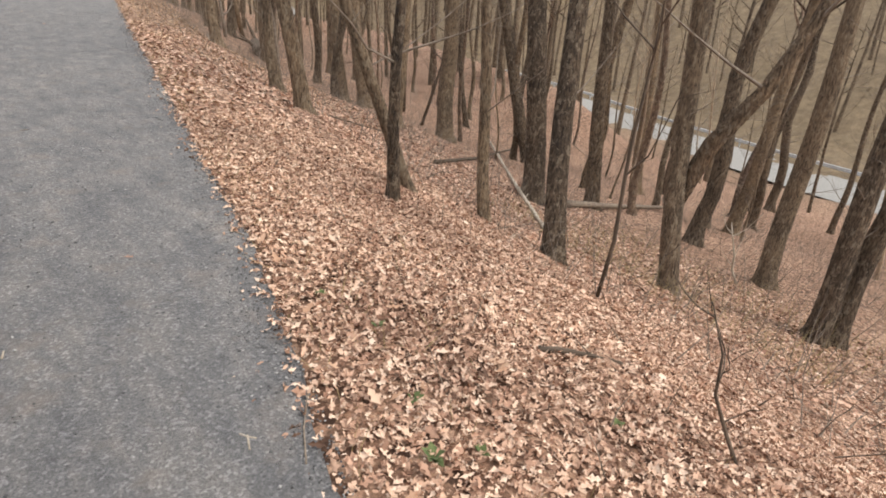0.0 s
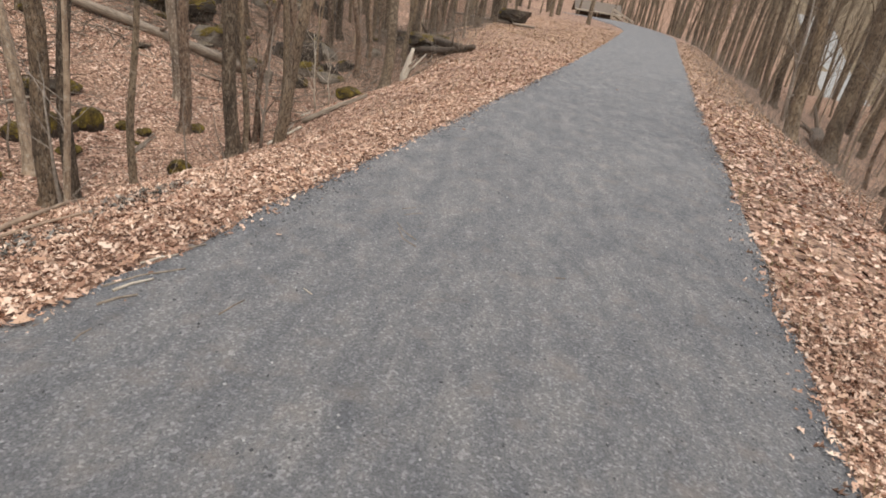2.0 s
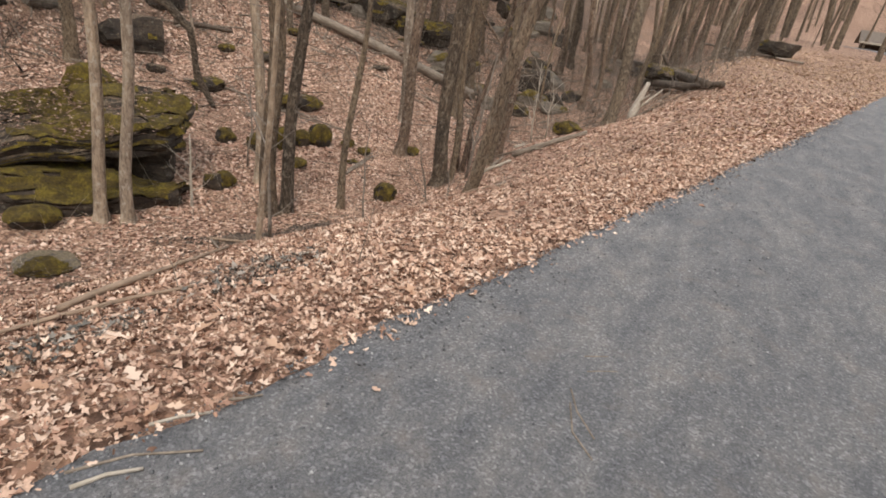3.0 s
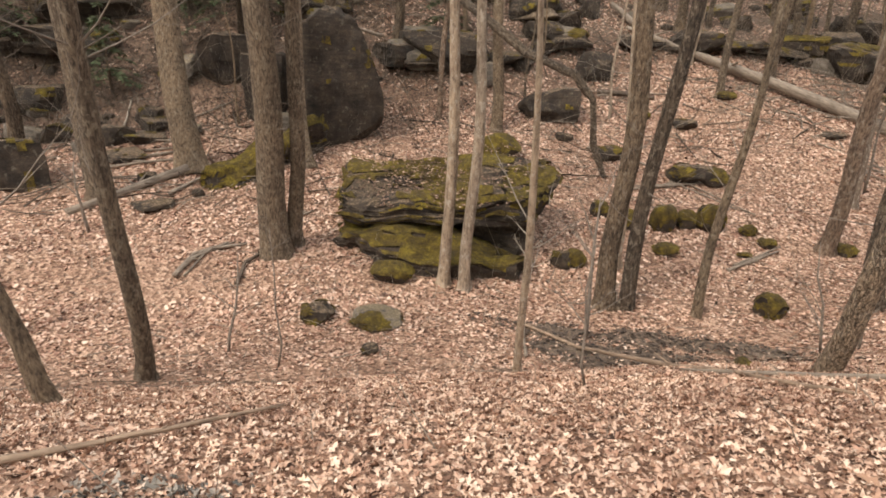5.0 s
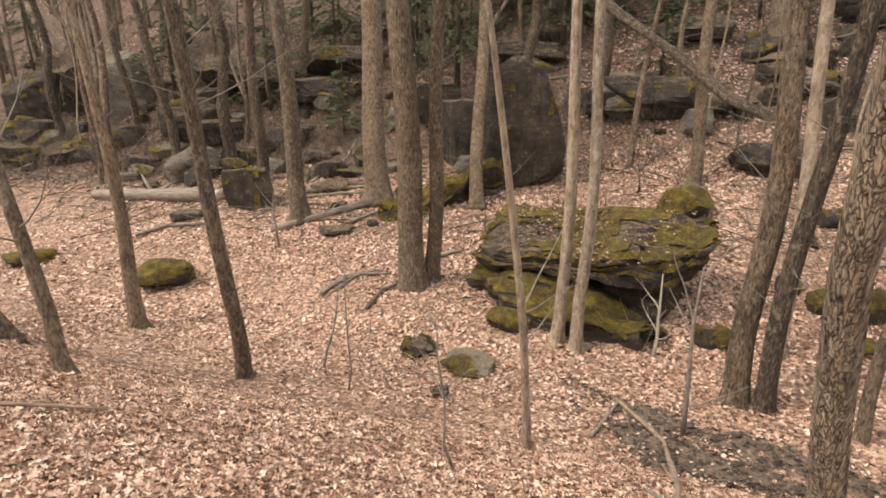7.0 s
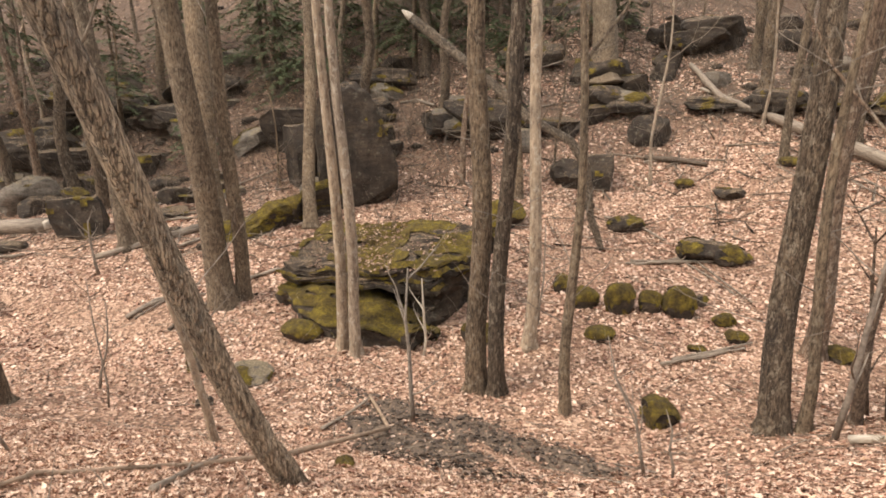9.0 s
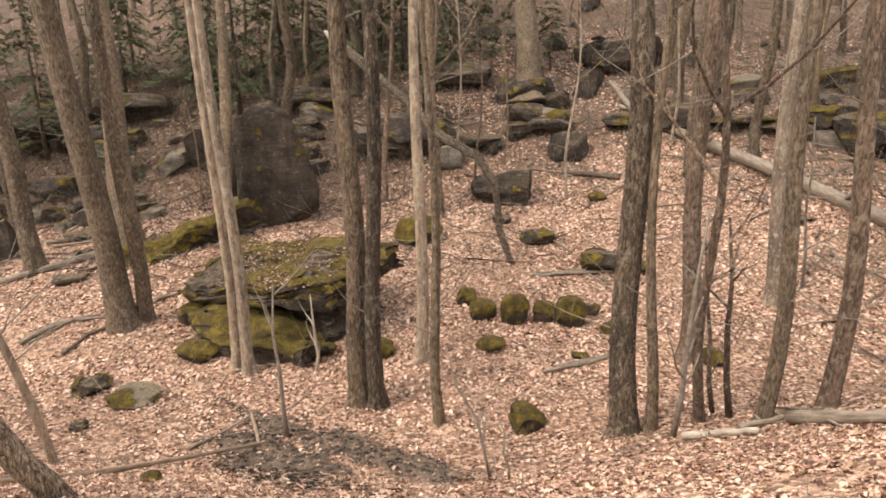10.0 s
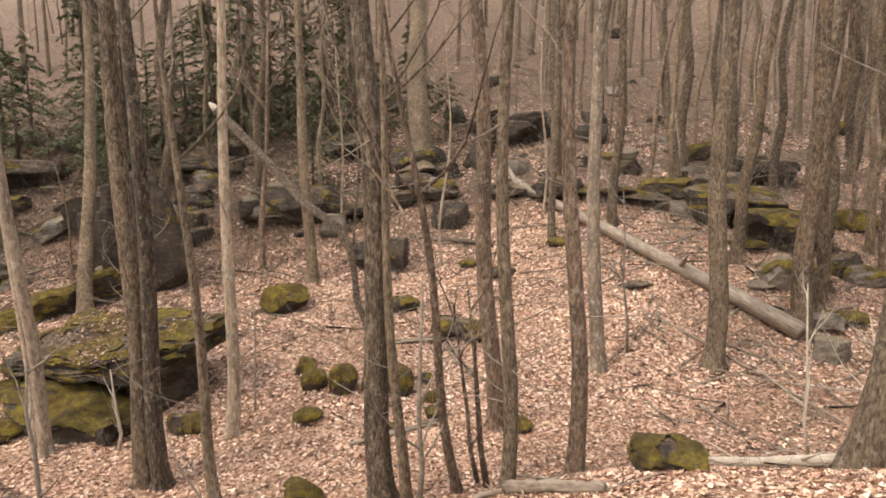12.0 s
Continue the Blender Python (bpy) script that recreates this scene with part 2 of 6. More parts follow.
ASPHALT = plain_material("pale_asphalt", (0.24, 0.235, 0.22), (0.33, 0.32, 0.3), 6)
STEEL = plain_material("galvanised_steel", (0.4, 0.41, 0.42), (0.6, 0.6, 0.6), 9, 0.45, 0.1)
ROOF = plain_material("brown_shingles", (0.13, 0.1, 0.08), (0.22, 0.18, 0.14), 8)
GREENLEAF = plain_material("fresh_green_leaf", (0.05, 0.08, 0.025), (0.16, 0.19, 0.07), 40)
NEEDLE = plain_material("hemlock_needles", (0.05, 0.072, 0.03), (0.14, 0.165, 0.075), 8)
MUD = plain_material("wet_black_leaf_mud", (0.055, 0.039, 0.027), (0.24, 0.17, 0.12), 26, 0.9, 0.8)
GRASS = plain_material("dry_grass", (0.3, 0.22, 0.1), (0.5, 0.4, 0.2), 20)
VERGE = plain_material("olive_grass", (0.13, 0.12, 0.045), (0.34, 0.29, 0.12), 25)
TWIG = plain_material("twig_bark", (0.12, 0.095, 0.075), (0.3, 0.25, 0.2), 12)


# ---------------------------------------------------------------- mesh helpers
class Builder:
    """Collects vertices and faces of one mesh."""

    def __init__(self):
        self.v, self.f = [], []

    def tube(self, pts, radii, sides=8, rough=0.0, rng=None, cap=True, lobes=0.0):
        start = len(self.v)
        pts = [Vector(p) for p in pts]
        side = None
        phase = rng.random() * 9 if rng else 0
        for i, p in enumerate(pts):
            d = (pts[min(i + 1, len(pts) - 1)] - pts[max(i - 1, 0)]).normalized()
            side = (Vector((1, 0.13, 0)) if abs(d.x) < 0.9 else Vector((0, 1, 0))) if side is None else side
            side = (side - d * side.dot(d)).normalized()
            up = d.cross(side)
            for k in range(sides):
                a = 2 * math.pi * k / sides
                r = radii[i]
                if rough:
                    r *= 1 + rough * (math.sin(3 * a + phase) * 0.5 + noise.noise((math.cos(a) * 1.6 + phase, math.sin(a) * 1.6, i * 0.35)))
                if lobes and i < 3:
                    # root buttresses spread at the foot
                    r *= 1 + lobes * (1.0, 0.6, 0.2)[i] * (math.sin(4 * a + phase * 2) + 0.6 * math.sin(7 * a + phase))
                self.v.append(p + (side * math.cos(a) + up * math.sin(a)) * r)
        for i in range(len(pts) - 1):
            for k in range(sides):
                a, b = start + i * sides + k, start + i * sides + (k + 1) % sides
                self.f.append((a, b, b + sides, a + sides))
        if cap:
            self.f.append(tuple(range(start + (len(pts) - 1) * sides, start + len(pts) * sides)))
            self.f.append(tuple(range(start + sides - 1, start - 1, -1)))

    def box(self, c, s, rot=0.0, m=None):
        start = len(self.v)
        m = m or pose(*c, 0, 0, rot)
        for dx in (-0.5, 0.5):
            for dy in (-0.5, 0.5):
                for dz in (-0.5, 0.5):
                    self.v.append(m @ Vector((dx * s[0], dy * s[1], dz * s[2])))
        for q in ((0, 1, 3, 2), (4, 6, 7, 5), (0, 4, 5, 1), (2, 3, 7, 6), (0, 2, 6, 4), (1, 5, 7, 3)):
            self.f.append(tuple(start + i for i in q))

    def mesh(self, name, mat, smooth_faces=True):
        me = bpy.data.meshes.new(name)
        me.from_pydata([tuple(v) for v in self.v], [], self.f)
        me.materials.append(mat)
        if smooth_faces:
            me.polygons.foreach_set("use_smooth", [True] * len(me.polygons))
        me.update()
        return me


def part(name, built, mat, parent, label="", smooth_faces=True):
    """One mesh object under a thing or under a part."""
    ob = new(name, built.mesh(name, mat, smooth_faces) if isinstance(built, Builder) else built)
    ob.parent = parent
    if label:
        ob["label"] = label
    return ob


def thing(name, at, label, category, group=""):
    ob = new(name)
    ob.location = at
    return tagged(ob, label, category, group)


def array_mesh(name, verts, tris, mat):
    """A mesh from numpy arrays of vertices and triangles."""
    me = bpy.data.meshes.new(name)
    me.vertices.add(len(verts))
    me.vertices.foreach_set("co", np.asarray(verts, np.float32).ravel())
    me.loops.add(len(tris) * 3)
    me.loops.foreach_set("vertex_index", np.asarray(tris, np.int32).ravel())
    me.polygons.add(len(tris))
    me.polygons.foreach_set("loop_start", np.arange(0, len(tris) * 3, 3, dtype=np.int32))
    me.materials.append(mat)
    me.update(calc_edges=True)
    return me


# ---------------------------------------------------------------- lie of the land
def smooth(a, b, v):
    v = np.clip((v - a) / (b - a), 0.0, 1.0)
    return v * v * (3 - 2 * v)


def trail_z(y):
    return 0.028 * np.clip(y, -40, 75) + 0.0006 * np.clip(y - 12, 0, 48) ** 2


def trail_x(y):
    return -1.04 + 0.165 * y - 0.2 * (1 - smooth(0, 4, y)) - 0.03 * np.clip(y - 48, 0, 20) ** 2


def trail_half(y):
    return 1.72 + 0.008 * np.clip(y - 5, 0, 22)


PROFILE_L = ((0.0, 0.0), (0.5, 0.06), (1.5, 0.33), (2.4, 0.72), (4.0, 1.62), (6.4, 3.1), (8.0, 3.55), (9.5, 3.6), (12.0, 3.35), (17.0, 2.8), (20.0, 2.3), (22.0, 1.4), (26.0, -0.8), (42.0, -9.0), (60.0, -19.0), (90.0, -32.0), (160.0, -42.0), (2000.0, -60.0))
PROFILE_R = ((0.0, 0.0), (0.5, 0.04), (1.0, 0.1), (2.0, 0.38), (3.6, 1.28), (4.3, 1.62), (8.0, 3.1), (12.0, 4.2), (16.0, 5.1), (24.0, 6.9), (33.0, 8.3), (45.0, 8.5), (52.0, 8.2), (60.0, 5.5), (90.0, -7.0), (130.0, -22.0), (180.0, -30.0), (2000.0, -40.0))


def ground_z(x, y):
    x, y = np.asarray(x, float), np.asarray(y, float)
    s = x - trail_x(y)
    base = trail_z(y)
    d = -s - trail_half(y)
    d = d - (1.7 * smooth(14, 23, y) + 4.5 * smooth(23, 38, y)) * smooth(0, 4, d)
    left = np.interp(d, [p[0] for p in PROFILE_L], [p[1] for p in PROFILE_L])
    right = np.interp(s - trail_half(y), [p[0] for p in PROFILE_R], [p[1] for p in PROFILE_R])
    # the hollow beside the trail gets shallower further on
    shallow = 1 - 0.75 * smooth(12, 48, y)
    left = np.where(left > 0, left * shallow, left) + base * smooth(0.0, 6.5, d) * (1 - smooth(14, 22, d))
    rough = 0.05 * np.sin(1.3 * x + 0.7 * y) * np.sin(0.9 * y - 0.4 * x + 1.0) + 0.16 * np.sin(0.31 * x + 1.7) * np.sin(0.27 * y + 0.4)
    off = smooth(0.3, 4.0, np.abs(s) - trail_half(y))
    crown = 0.03 * (1 - np.minimum(1.0, np.abs(s) / 1.7) ** 2)
    # a low mound at the foot of the bank, and the hills that close the valley
    mound = 0.5 * np.exp(-((x + 6.5) ** 2) / 3.5 - ((y - 20.2) ** 2) / 8)
    mound = mound + 1.1 * smooth(18, 26, y) * smooth(10, 16, d) * (1 - smooth(20, 32, d))
    mound = mound - 0.17 * np.exp(-((x - 3.3) ** 2) / 1.6 - ((y - 4.0) ** 2) / 6)
    # a low wooded ridge between the slope and the valley road
    mound = mound + 3.4 * np.exp(-(((s - 28) / 5.0) ** 2)) * smooth(17, 27, y)
    far = 30 * smooth(80, 200, y) + 10 * smooth(70, 160, -y)
    return far + mound + base - np.where(s < 0, left, right) + rough * off + crown


def gz(x, y):
    return float(ground_z(x, y))


def steps(*spans):
    out = []
    for a, b, s in spans:
        out += list(np.arange(a, b, s))
    return np.array(out)


def build_ground():
    xs = steps((-2000, -200, 300), (-200, -60, 7), (-60, -22, 1.6), (-22, 14, 0.24), (14, 60, 1.5), (60, 200, 7), (200, 2001, 300))
    ys = steps((-2000, -200, 300), (-200, -30, 8), (-30, -4, 1.2), (-4, 32, 0.26), (32, 80, 1.4), (80, 200, 7), (200, 2001, 300))
    gx, gy = np.meshgrid(xs, ys)
    z = ground_z(gx, gy)
    rng = np.random.default_rng(3)
    lateral = np.abs(gx - trail_x(gy)) - trail_half(gy)
    z = z + rng.normal(0, 0.018, z.shape) * smooth(0.1, 0.8, lateral) - 0.03 * (lateral < 0.05)
    v = np.stack([gx, gy, z], -1).reshape(-1, 3)
    nx, ny = len(xs), len(ys)
    i = (np.arange(ny - 1)[:, None] * nx + np.arange(nx - 1)[None]).ravel()
    tris = np.concatenate([np.stack([i, i + 1, i + nx + 1], -1), np.stack([i, i + nx + 1, i + nx], -1)])
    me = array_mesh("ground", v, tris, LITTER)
    me.polygons.foreach_set("use_smooth", [True] * len(me.polygons))
    tagged(new("ground", me), "wooded valley ground covered with brown leaf litter", "ground", kind="structure")


def build_trail():
    ys = steps((-30, -4, 1.0), (-4, 34, 0.16), (34, 64, 0.6))
    rng = np.random.default_rng(5)
    us = np.array([-1.0, -0.985, -0.94, -0.85, -0.7, -0.5, -0.3, -0.1, 0.1, 0.3, 0.5, 0.7, 0.85, 0.94, 0.985, 1.0])
    v = []
    for y in ys:
        h = float(trail_half(y))
        el, er = (0.09 * noise.noise((0, y * 1.1, k)) + 0.06 * noise.noise((3, y * 4.1, k)) for k in (0.0, 7.0))
        for u in us:
            w = h + (er if u > 0 else el) * abs(u)
            x = float(trail_x(y)) + u * w
            z = gz(x, y) + (0.014 if abs(u) < 0.99 else -0.06) + 0.008 * noise.noise((x * 1.4, y * 0.5, 4))
            v.append((x, y, z))
    n = len(us)
    i = (np.arange(len(ys) - 1)[:, None] * n + np.arange(n - 1)[None]).ravel()
    tris = np.concatenate([np.stack([i, i + 1, i + n + 1], -1), np.stack([i, i + n + 1, i + n], -1)])
    me = array_mesh("trail", v, tris, GRAVEL)
    me.polygons.foreach_set("use_smooth", [True] * len(me.polygons))
    tagged(new("trail", me), "packed grey stone dust walking trail", "path", kind="structure")


build_ground()
build_trail()


BLOB = ((-1, 0, 0.1), (-0.35, 1, 1), (0.1, 0.62, 0.5), (0.5, 0.85, 1), (1, 0, 0.5), (0.5, -0.85, 1), (0.1, -0.62, 0.5), (-0.35, -1, 1))
BLOB_F = ((0, 2, 1), (2, 4, 3), (0, 4, 2), (0, 6, 4), (0, 7, 6), (6, 5, 4))
# an oak leaf: stalk, two lobes a side and tip
OAK = ((-1.15, 0, 0.0), (-0.55, 0.6, 0.9), (-0.28, 0.3, 0.2), (0.15, 0.95, 1.5), (0.4, 0.4, 0.4), (1.0, 0.1, 1.1), (0.45, -0.36, 0.4), (0.1, -0.9, 1.3), (-0.25, -0.28, 0.2), (-0.6, -0.64, 1.0))
OAK_F = ((0, 2, 1), (0, 8, 2), (0, 9, 8), (2, 4, 3), (2, 8, 4), (8, 7, 6), (8, 6, 4), (4, 6, 5))


def wet_patch(x, y):
    """Distance measure from the middle of the wet hollow: under one is inside."""
    u, w = (x + 7.2) * 0.85 + (y - 12.55) * 0.53, (x + 7.2) * 0.53 - (y - 12.55) * 0.85
    p, q = (x + 8.0) * 0.55 + (y - 13.5) * 0.83, (x + 8.0) * 0.83 - (y - 13.5) * 0.55
    ragged = 0.45 * np.sin(2.7 * u + 1) * np.sin(3.6 * w + 1) + 0.3 * np.sin(7 * x + y) * np.sin(6 * y) + 0.15 * np.sin(17 * x) * np.sin(19 * y)
    return np.minimum((u / 2.6) ** 2 + (w / 0.72) ** 2, (p / 2.2) ** 2 + (q / 0.42) ** 2) + ragged


def scatter_leaves(name, label, n, xr, yr, seed, mat, size=(0.05, 0.085), keep=None, lift=0.02, tilt=0.32, oak=False):
    rng = np.random.default_rng(seed)
    x, y = rng.uniform(*xr, n) + rng.normal(0, 0.6, n), rng.uniform(*yr, n) + rng.normal(0, 0.6, n)
    if keep is not None:
        ok = keep(x, y, rng)
        x, y = x[ok], y[ok]
    n = len(x)
    z = ground_z(x, y) + rng.uniform(0.004, lift, n) + 0.03 * (wet_patch(x, y) < 1.0)
    e = 0.05
    gx, gy = (ground_z(x + e, y) - ground_z(x - e, y)) / (2 * e), (ground_z(x, y + e) - ground_z(x, y - e)) / (2 * e)
    up = np.stack([-gx + rng.normal(0, tilt, n), -gy + rng.normal(0, tilt, n), np.ones(n)], -1)
    up /= np.linalg.norm(up, axis=1)[:, None]
    a = rng.uniform(0, 2 * np.pi, n)
    u = np.stack([np.cos(a), np.sin(a), np.zeros(n)], -1)
    u -= up * (u * up).sum(1)[:, None]
    u /= np.linalg.norm(u, axis=1)[:, None]
    w = np.cross(up, u)
    s = (size[0] + (size[1] - size[0]) * rng.beta(1.3, 2.0, n))[:, None]
    wide = rng.uniform(0.4, 0.85, n)[:, None]
    curl = rng.uniform(-0.3, 0.75, n)[:, None]
    bend = rng.uniform(-0.45, 0.35, n)[:, None]
    c = np.stack([x, y, z], -1)
    shape, faces = (OAK, OAK_F) if oak else (BLOB, BLOB_F)
    v = np.stack([c + u * s * pu + w * s * wide * pw + up * s * (curl * pz + bend * pu * pu) for pu, pw, pz in shape], 1).reshape(-1, 3)
    i = np.arange(n)[:, None] * len(shape)
    tris = np.concatenate([i + np.array(q)[None] for q in faces])
    return tagged(new(name, array_mesh(name, v, tris, mat)), label, "leaves", kind="stuff")


def off_trail(x, y, rng):
    d = np.abs(x - trail_x(y)) - trail_half(y)
    return d > rng.exponential(0.1, len(x)) - 0.15 * rng.random(len(x))


def slope_right(x, y, rng):
    return (x > trail_x(y)) & off_trail(x, y, rng)


def bank_left(x, y, rng):
    return (x < trail_x(y)) & off_trail(x, y, rng) & ((wet_patch(x, y) > 0.55 + 0.8 * rng.random(len(x)) ** 2) | (rng.random(len(x)) < 0.16))


def well_covered(x, y, rng):
    """Leaves lie thin on the low rises and along the faint track through the hollow."""
    thin = np.sin(0.9 * x + 0.5 * y + 1.1) * np.sin(0.7 * y - 0.6 * x) + 0.5 * np.sin(2.3 * x + 1.1 * y) * np.sin(1.9 * y - 0.8 * x)
    track = np.exp(-(((x + 13.2 - 0.28 * (y - 3)) / 0.8) ** 2)) * (1 - smooth(6.5, 8.5, y))
    return rng.random(len(x)) > 0.75 * smooth(0.25, 0.9, thin) + 0.75 * track


def beyond_bank(x, y, rng):
    far = trail_x(y) - x
    return bank_left(x, y, rng) & well_covered(x, y, rng) & ((far > 3.2 + 2.5 * rng.random(len(x))) | (y > 21) | (y < 3))


def beyond_slope(x, y, rng):
    far = x - trail_x(y)
    return slope_right(x, y, rng) & ((far > 2.8 + 3 * rng.random(len(x))) | (y > 7))


def in_wet(x, y, rng):
    return wet_patch(x, y) < 0.7 + 0.7 * rng.random(len(x))


def dark_heap(x, y, rng):
    return np.minimum(((x + 2.72) / 0.24) ** 2 + ((y - 6.85) / 0.5) ** 2, ((x + 2.72) / 0.2) ** 2 + ((y - 5.7) / 0.55) ** 2) < rng.random(len(x)) * 1.3


def near_bank(x, y, rng):
    return bank_left(x, y, rng) & (trail_x(y) - x < 4.6)


def near_slope(x, y, rng):
    return slope_right(x, y, rng) & (x - trail_x(y) < 4.2)


WETLEAF = leaf_material("wet_dark_leaves", ((0.0, (0.03, 0.023, 0.018)), (0.5, (0.09, 0.066, 0.05)), (0.9, (0.16, 0.117, 0.088)), (1.0, (0.36, 0.26, 0.19))))
HEAPLEAF = leaf_material("mouldy_grey_leaves", ((0.0, (0.05, 0.048, 0.042)), (0.5, (0.19, 0.175, 0.15)), (1.0, (0.45, 0.4, 0.34))))
scatter_leaves("leaf_litter", "dry tan oak leaves thick on the near bank", 96000, (-7, 0.4), (3.0, 14), 11, LEAF_TAN, (0.012, 0.04), bank_left, oak=True, lift=0.034, tilt=0.42)
scatter_leaves("leaf_litter", "broken leaf crumbs among the leaves of the bank", 62000, (-4.4, 0), (4.0, 11.5), 23, LEAF_TAN, (0.006, 0.02), near_bank, lift=0.04, tilt=0.7)
scatter_leaves("leaf_litter", "broken leaf crumbs among the leaves of the slope", 46000, (0.4, 4.6), (0.4, 6.0), 24, LEAF_TAN, (0.005, 0.018), near_slope, lift=0.04, tilt=0.7)
scatter_leaves("leaf_litter", "dry tan leaves along the bank beyond the dip", 34000, (-6.5, 0.4), (13.6, 21.5), 20, LEAF, (0.016, 0.042), bank_left)
scatter_leaves("leaf_litter", "dry tan and brown leaves covering the hollow", 80000, (-12, 0.6), (0.0, 26), 15, LEAF, (0.02, 0.056), beyond_bank)
scatter_leaves("leaf_litter", "dry pinkish tan oak leaves on the downhill slope", 96000, (0.0, 6.0), (0.0, 7.0), 12, LEAF_TAN, (0.01, 0.036), slope_right, lift=0.036, tilt=0.46, oak=True)
scatter_leaves("leaf_litter", "dry tan and brown leaves further down the slope", 52000, (0.6, 13), (-1, 19), 16, LEAF, (0.02, 0.058), beyond_slope)
scatter_leaves("leaf_litter", "dry brown leaves across the hollow floor", 72000, (-22, -11), (-5, 33), 13, LEAF, (0.03, 0.078), well_covered)
scatter_leaves("leaf_litter", "pale straw and leaves beside the far trail", 32000, (-5, 10), (13, 48), 14, LEAF_PALE, (0.028, 0.058), off_trail)
scatter_leaves("leaf_litter", "sparse brown leaves over the hillside", 30000, (-48, -20), (-42, 48), 19, LEAF_OLD, (0.05, 0.11))
scatter_leaves("leaf_litter", "dull brown leaves on the slope above the hollow", 30000, (-34, -20), (12, 42), 21, LEAF, (0.045, 0.1))
scatter_leaves("leaf_litter", "weathered leaves between the ledges", 20000, (-34, -20), (-16, 14), 22, LEAF_OLD, (0.045, 0.1))
scatter_leaves("leaf_litter", "wet black leaves in a muddy dip", 9000, (-10.8, -4.2), (9.6, 16.2), 17, WETLEAF, (0.02, 0.06), in_wet, lift=0.045, tilt=0.07)
scatter_leaves("leaf_litter", "mouldy grey leaves heaped on the bank", 6500, (-3.4, -2.0), (4.8, 7.6), 18, HEAPLEAF, (0.016, 0.04), dark_heap, lift=0.045, oak=True)


def mud_patch():
    """The wet floor of the hollow, a ragged sheet over the litter."""
    xs, ys = np.arange(-11, -4, 0.09), np.arange(9.4, 16.4, 0.09)
    gx, gy = np.meshgrid(xs, ys)
    k = wet_patch(gx, gy)
    z = ground_z(gx, gy) + 0.034 - 0.1 * smooth(0.7, 1.1, k) + 0.012 * np.sin(13 * gx) * np.sin(11 * gy)
    nx = len(xs)
    i = (np.arange(len(ys) - 1)[:, None] * nx + np.arange(nx - 1)[None]).ravel()
    i = i[k.ravel()[i] < 1.05]
    tris = np.concatenate([np.stack([i, i + 1, i + nx + 1], -1), np.stack([i, i + nx + 1, i + nx], -1)])
    me = array_mesh("mud", np.stack([gx, gy, z], -1).reshape(-1, 3), tris, MUD)
    me.polygons.foreach_set("use_smooth", [True] * len(me.polygons))
    tagged(new("mud", me), "dark wet mud and rotten leaves in the hollow", "mud", kind="structure")


mud_patch()


# ---------------------------------------------------------------- trees
TREE_LABEL = {"grey": "bare grey-barked tree rooted in leaf litter", "dark": "bare tree with dark furrowed lichen-spotted bark", "pale": "slender bare tree with pale smooth bark", "red": "bare tree with reddish brown bark", "lean": "leaning bare tree with ridged ash-grey bark beside the trail"}


def branch(b, rng, p, d, length, r, depth, twigs):
    """A tapering limb with its side shoots; thin shoots go into twigs."""
    pts, radii = [p], [r]
    n = 6 if depth == 0 else 4
    for i in range(n):
        d = (d + Vector((rng.gauss(0, 0.14), rng.gauss(0, 0.14), 0.1 + rng.gauss(0, 0.08)))).normalized()
        p = p + d * length / n
        pts.append(p)
        radii.append(r * (1 - 0.85 * (i + 1) / n))
        if depth < 2 and i > 0 and rng.random() < 0.85:
            side = Vector((rng.gauss(0, 1), rng.gauss(0, 1), rng.gauss(0.25, 0.5))).normalized()
            branch(twigs, rng, p, (d * 0.55 + side * 0.75).normalized(), length * rng.uniform(0.32, 0.55), max(0.004, min(0.03, radii[-1] * 0.55)), depth + 1, twigs)
    (b if depth == 0 else twigs).tube(pts, radii, (7, 4, 3)[depth], cap=False)


def trunk_line(rng, height, lean, bow, wobble, n=16):
    pts = []
    a, f = rng.uniform(0, 6.3), rng.uniform(0.6, 1.4)
    for i in range(n + 1):
        z = height * (i / n) ** 1.25
        q = z / height
        w = wobble * min(1.0, z / 1.5)
        # leaning trees straighten towards the light further up
        reach = z if z < 8 else 8 + (z - 8) * 0.35
        pts.append(Vector((lean[0] * reach + bow[0] * math.sin(q * 3.1) + w * math.sin(z * f + a), lean[1] * reach + bow[1] * math.sin(q * 3.1) + w * math.cos(z * f * 0.8 + a), z)))
    return pts


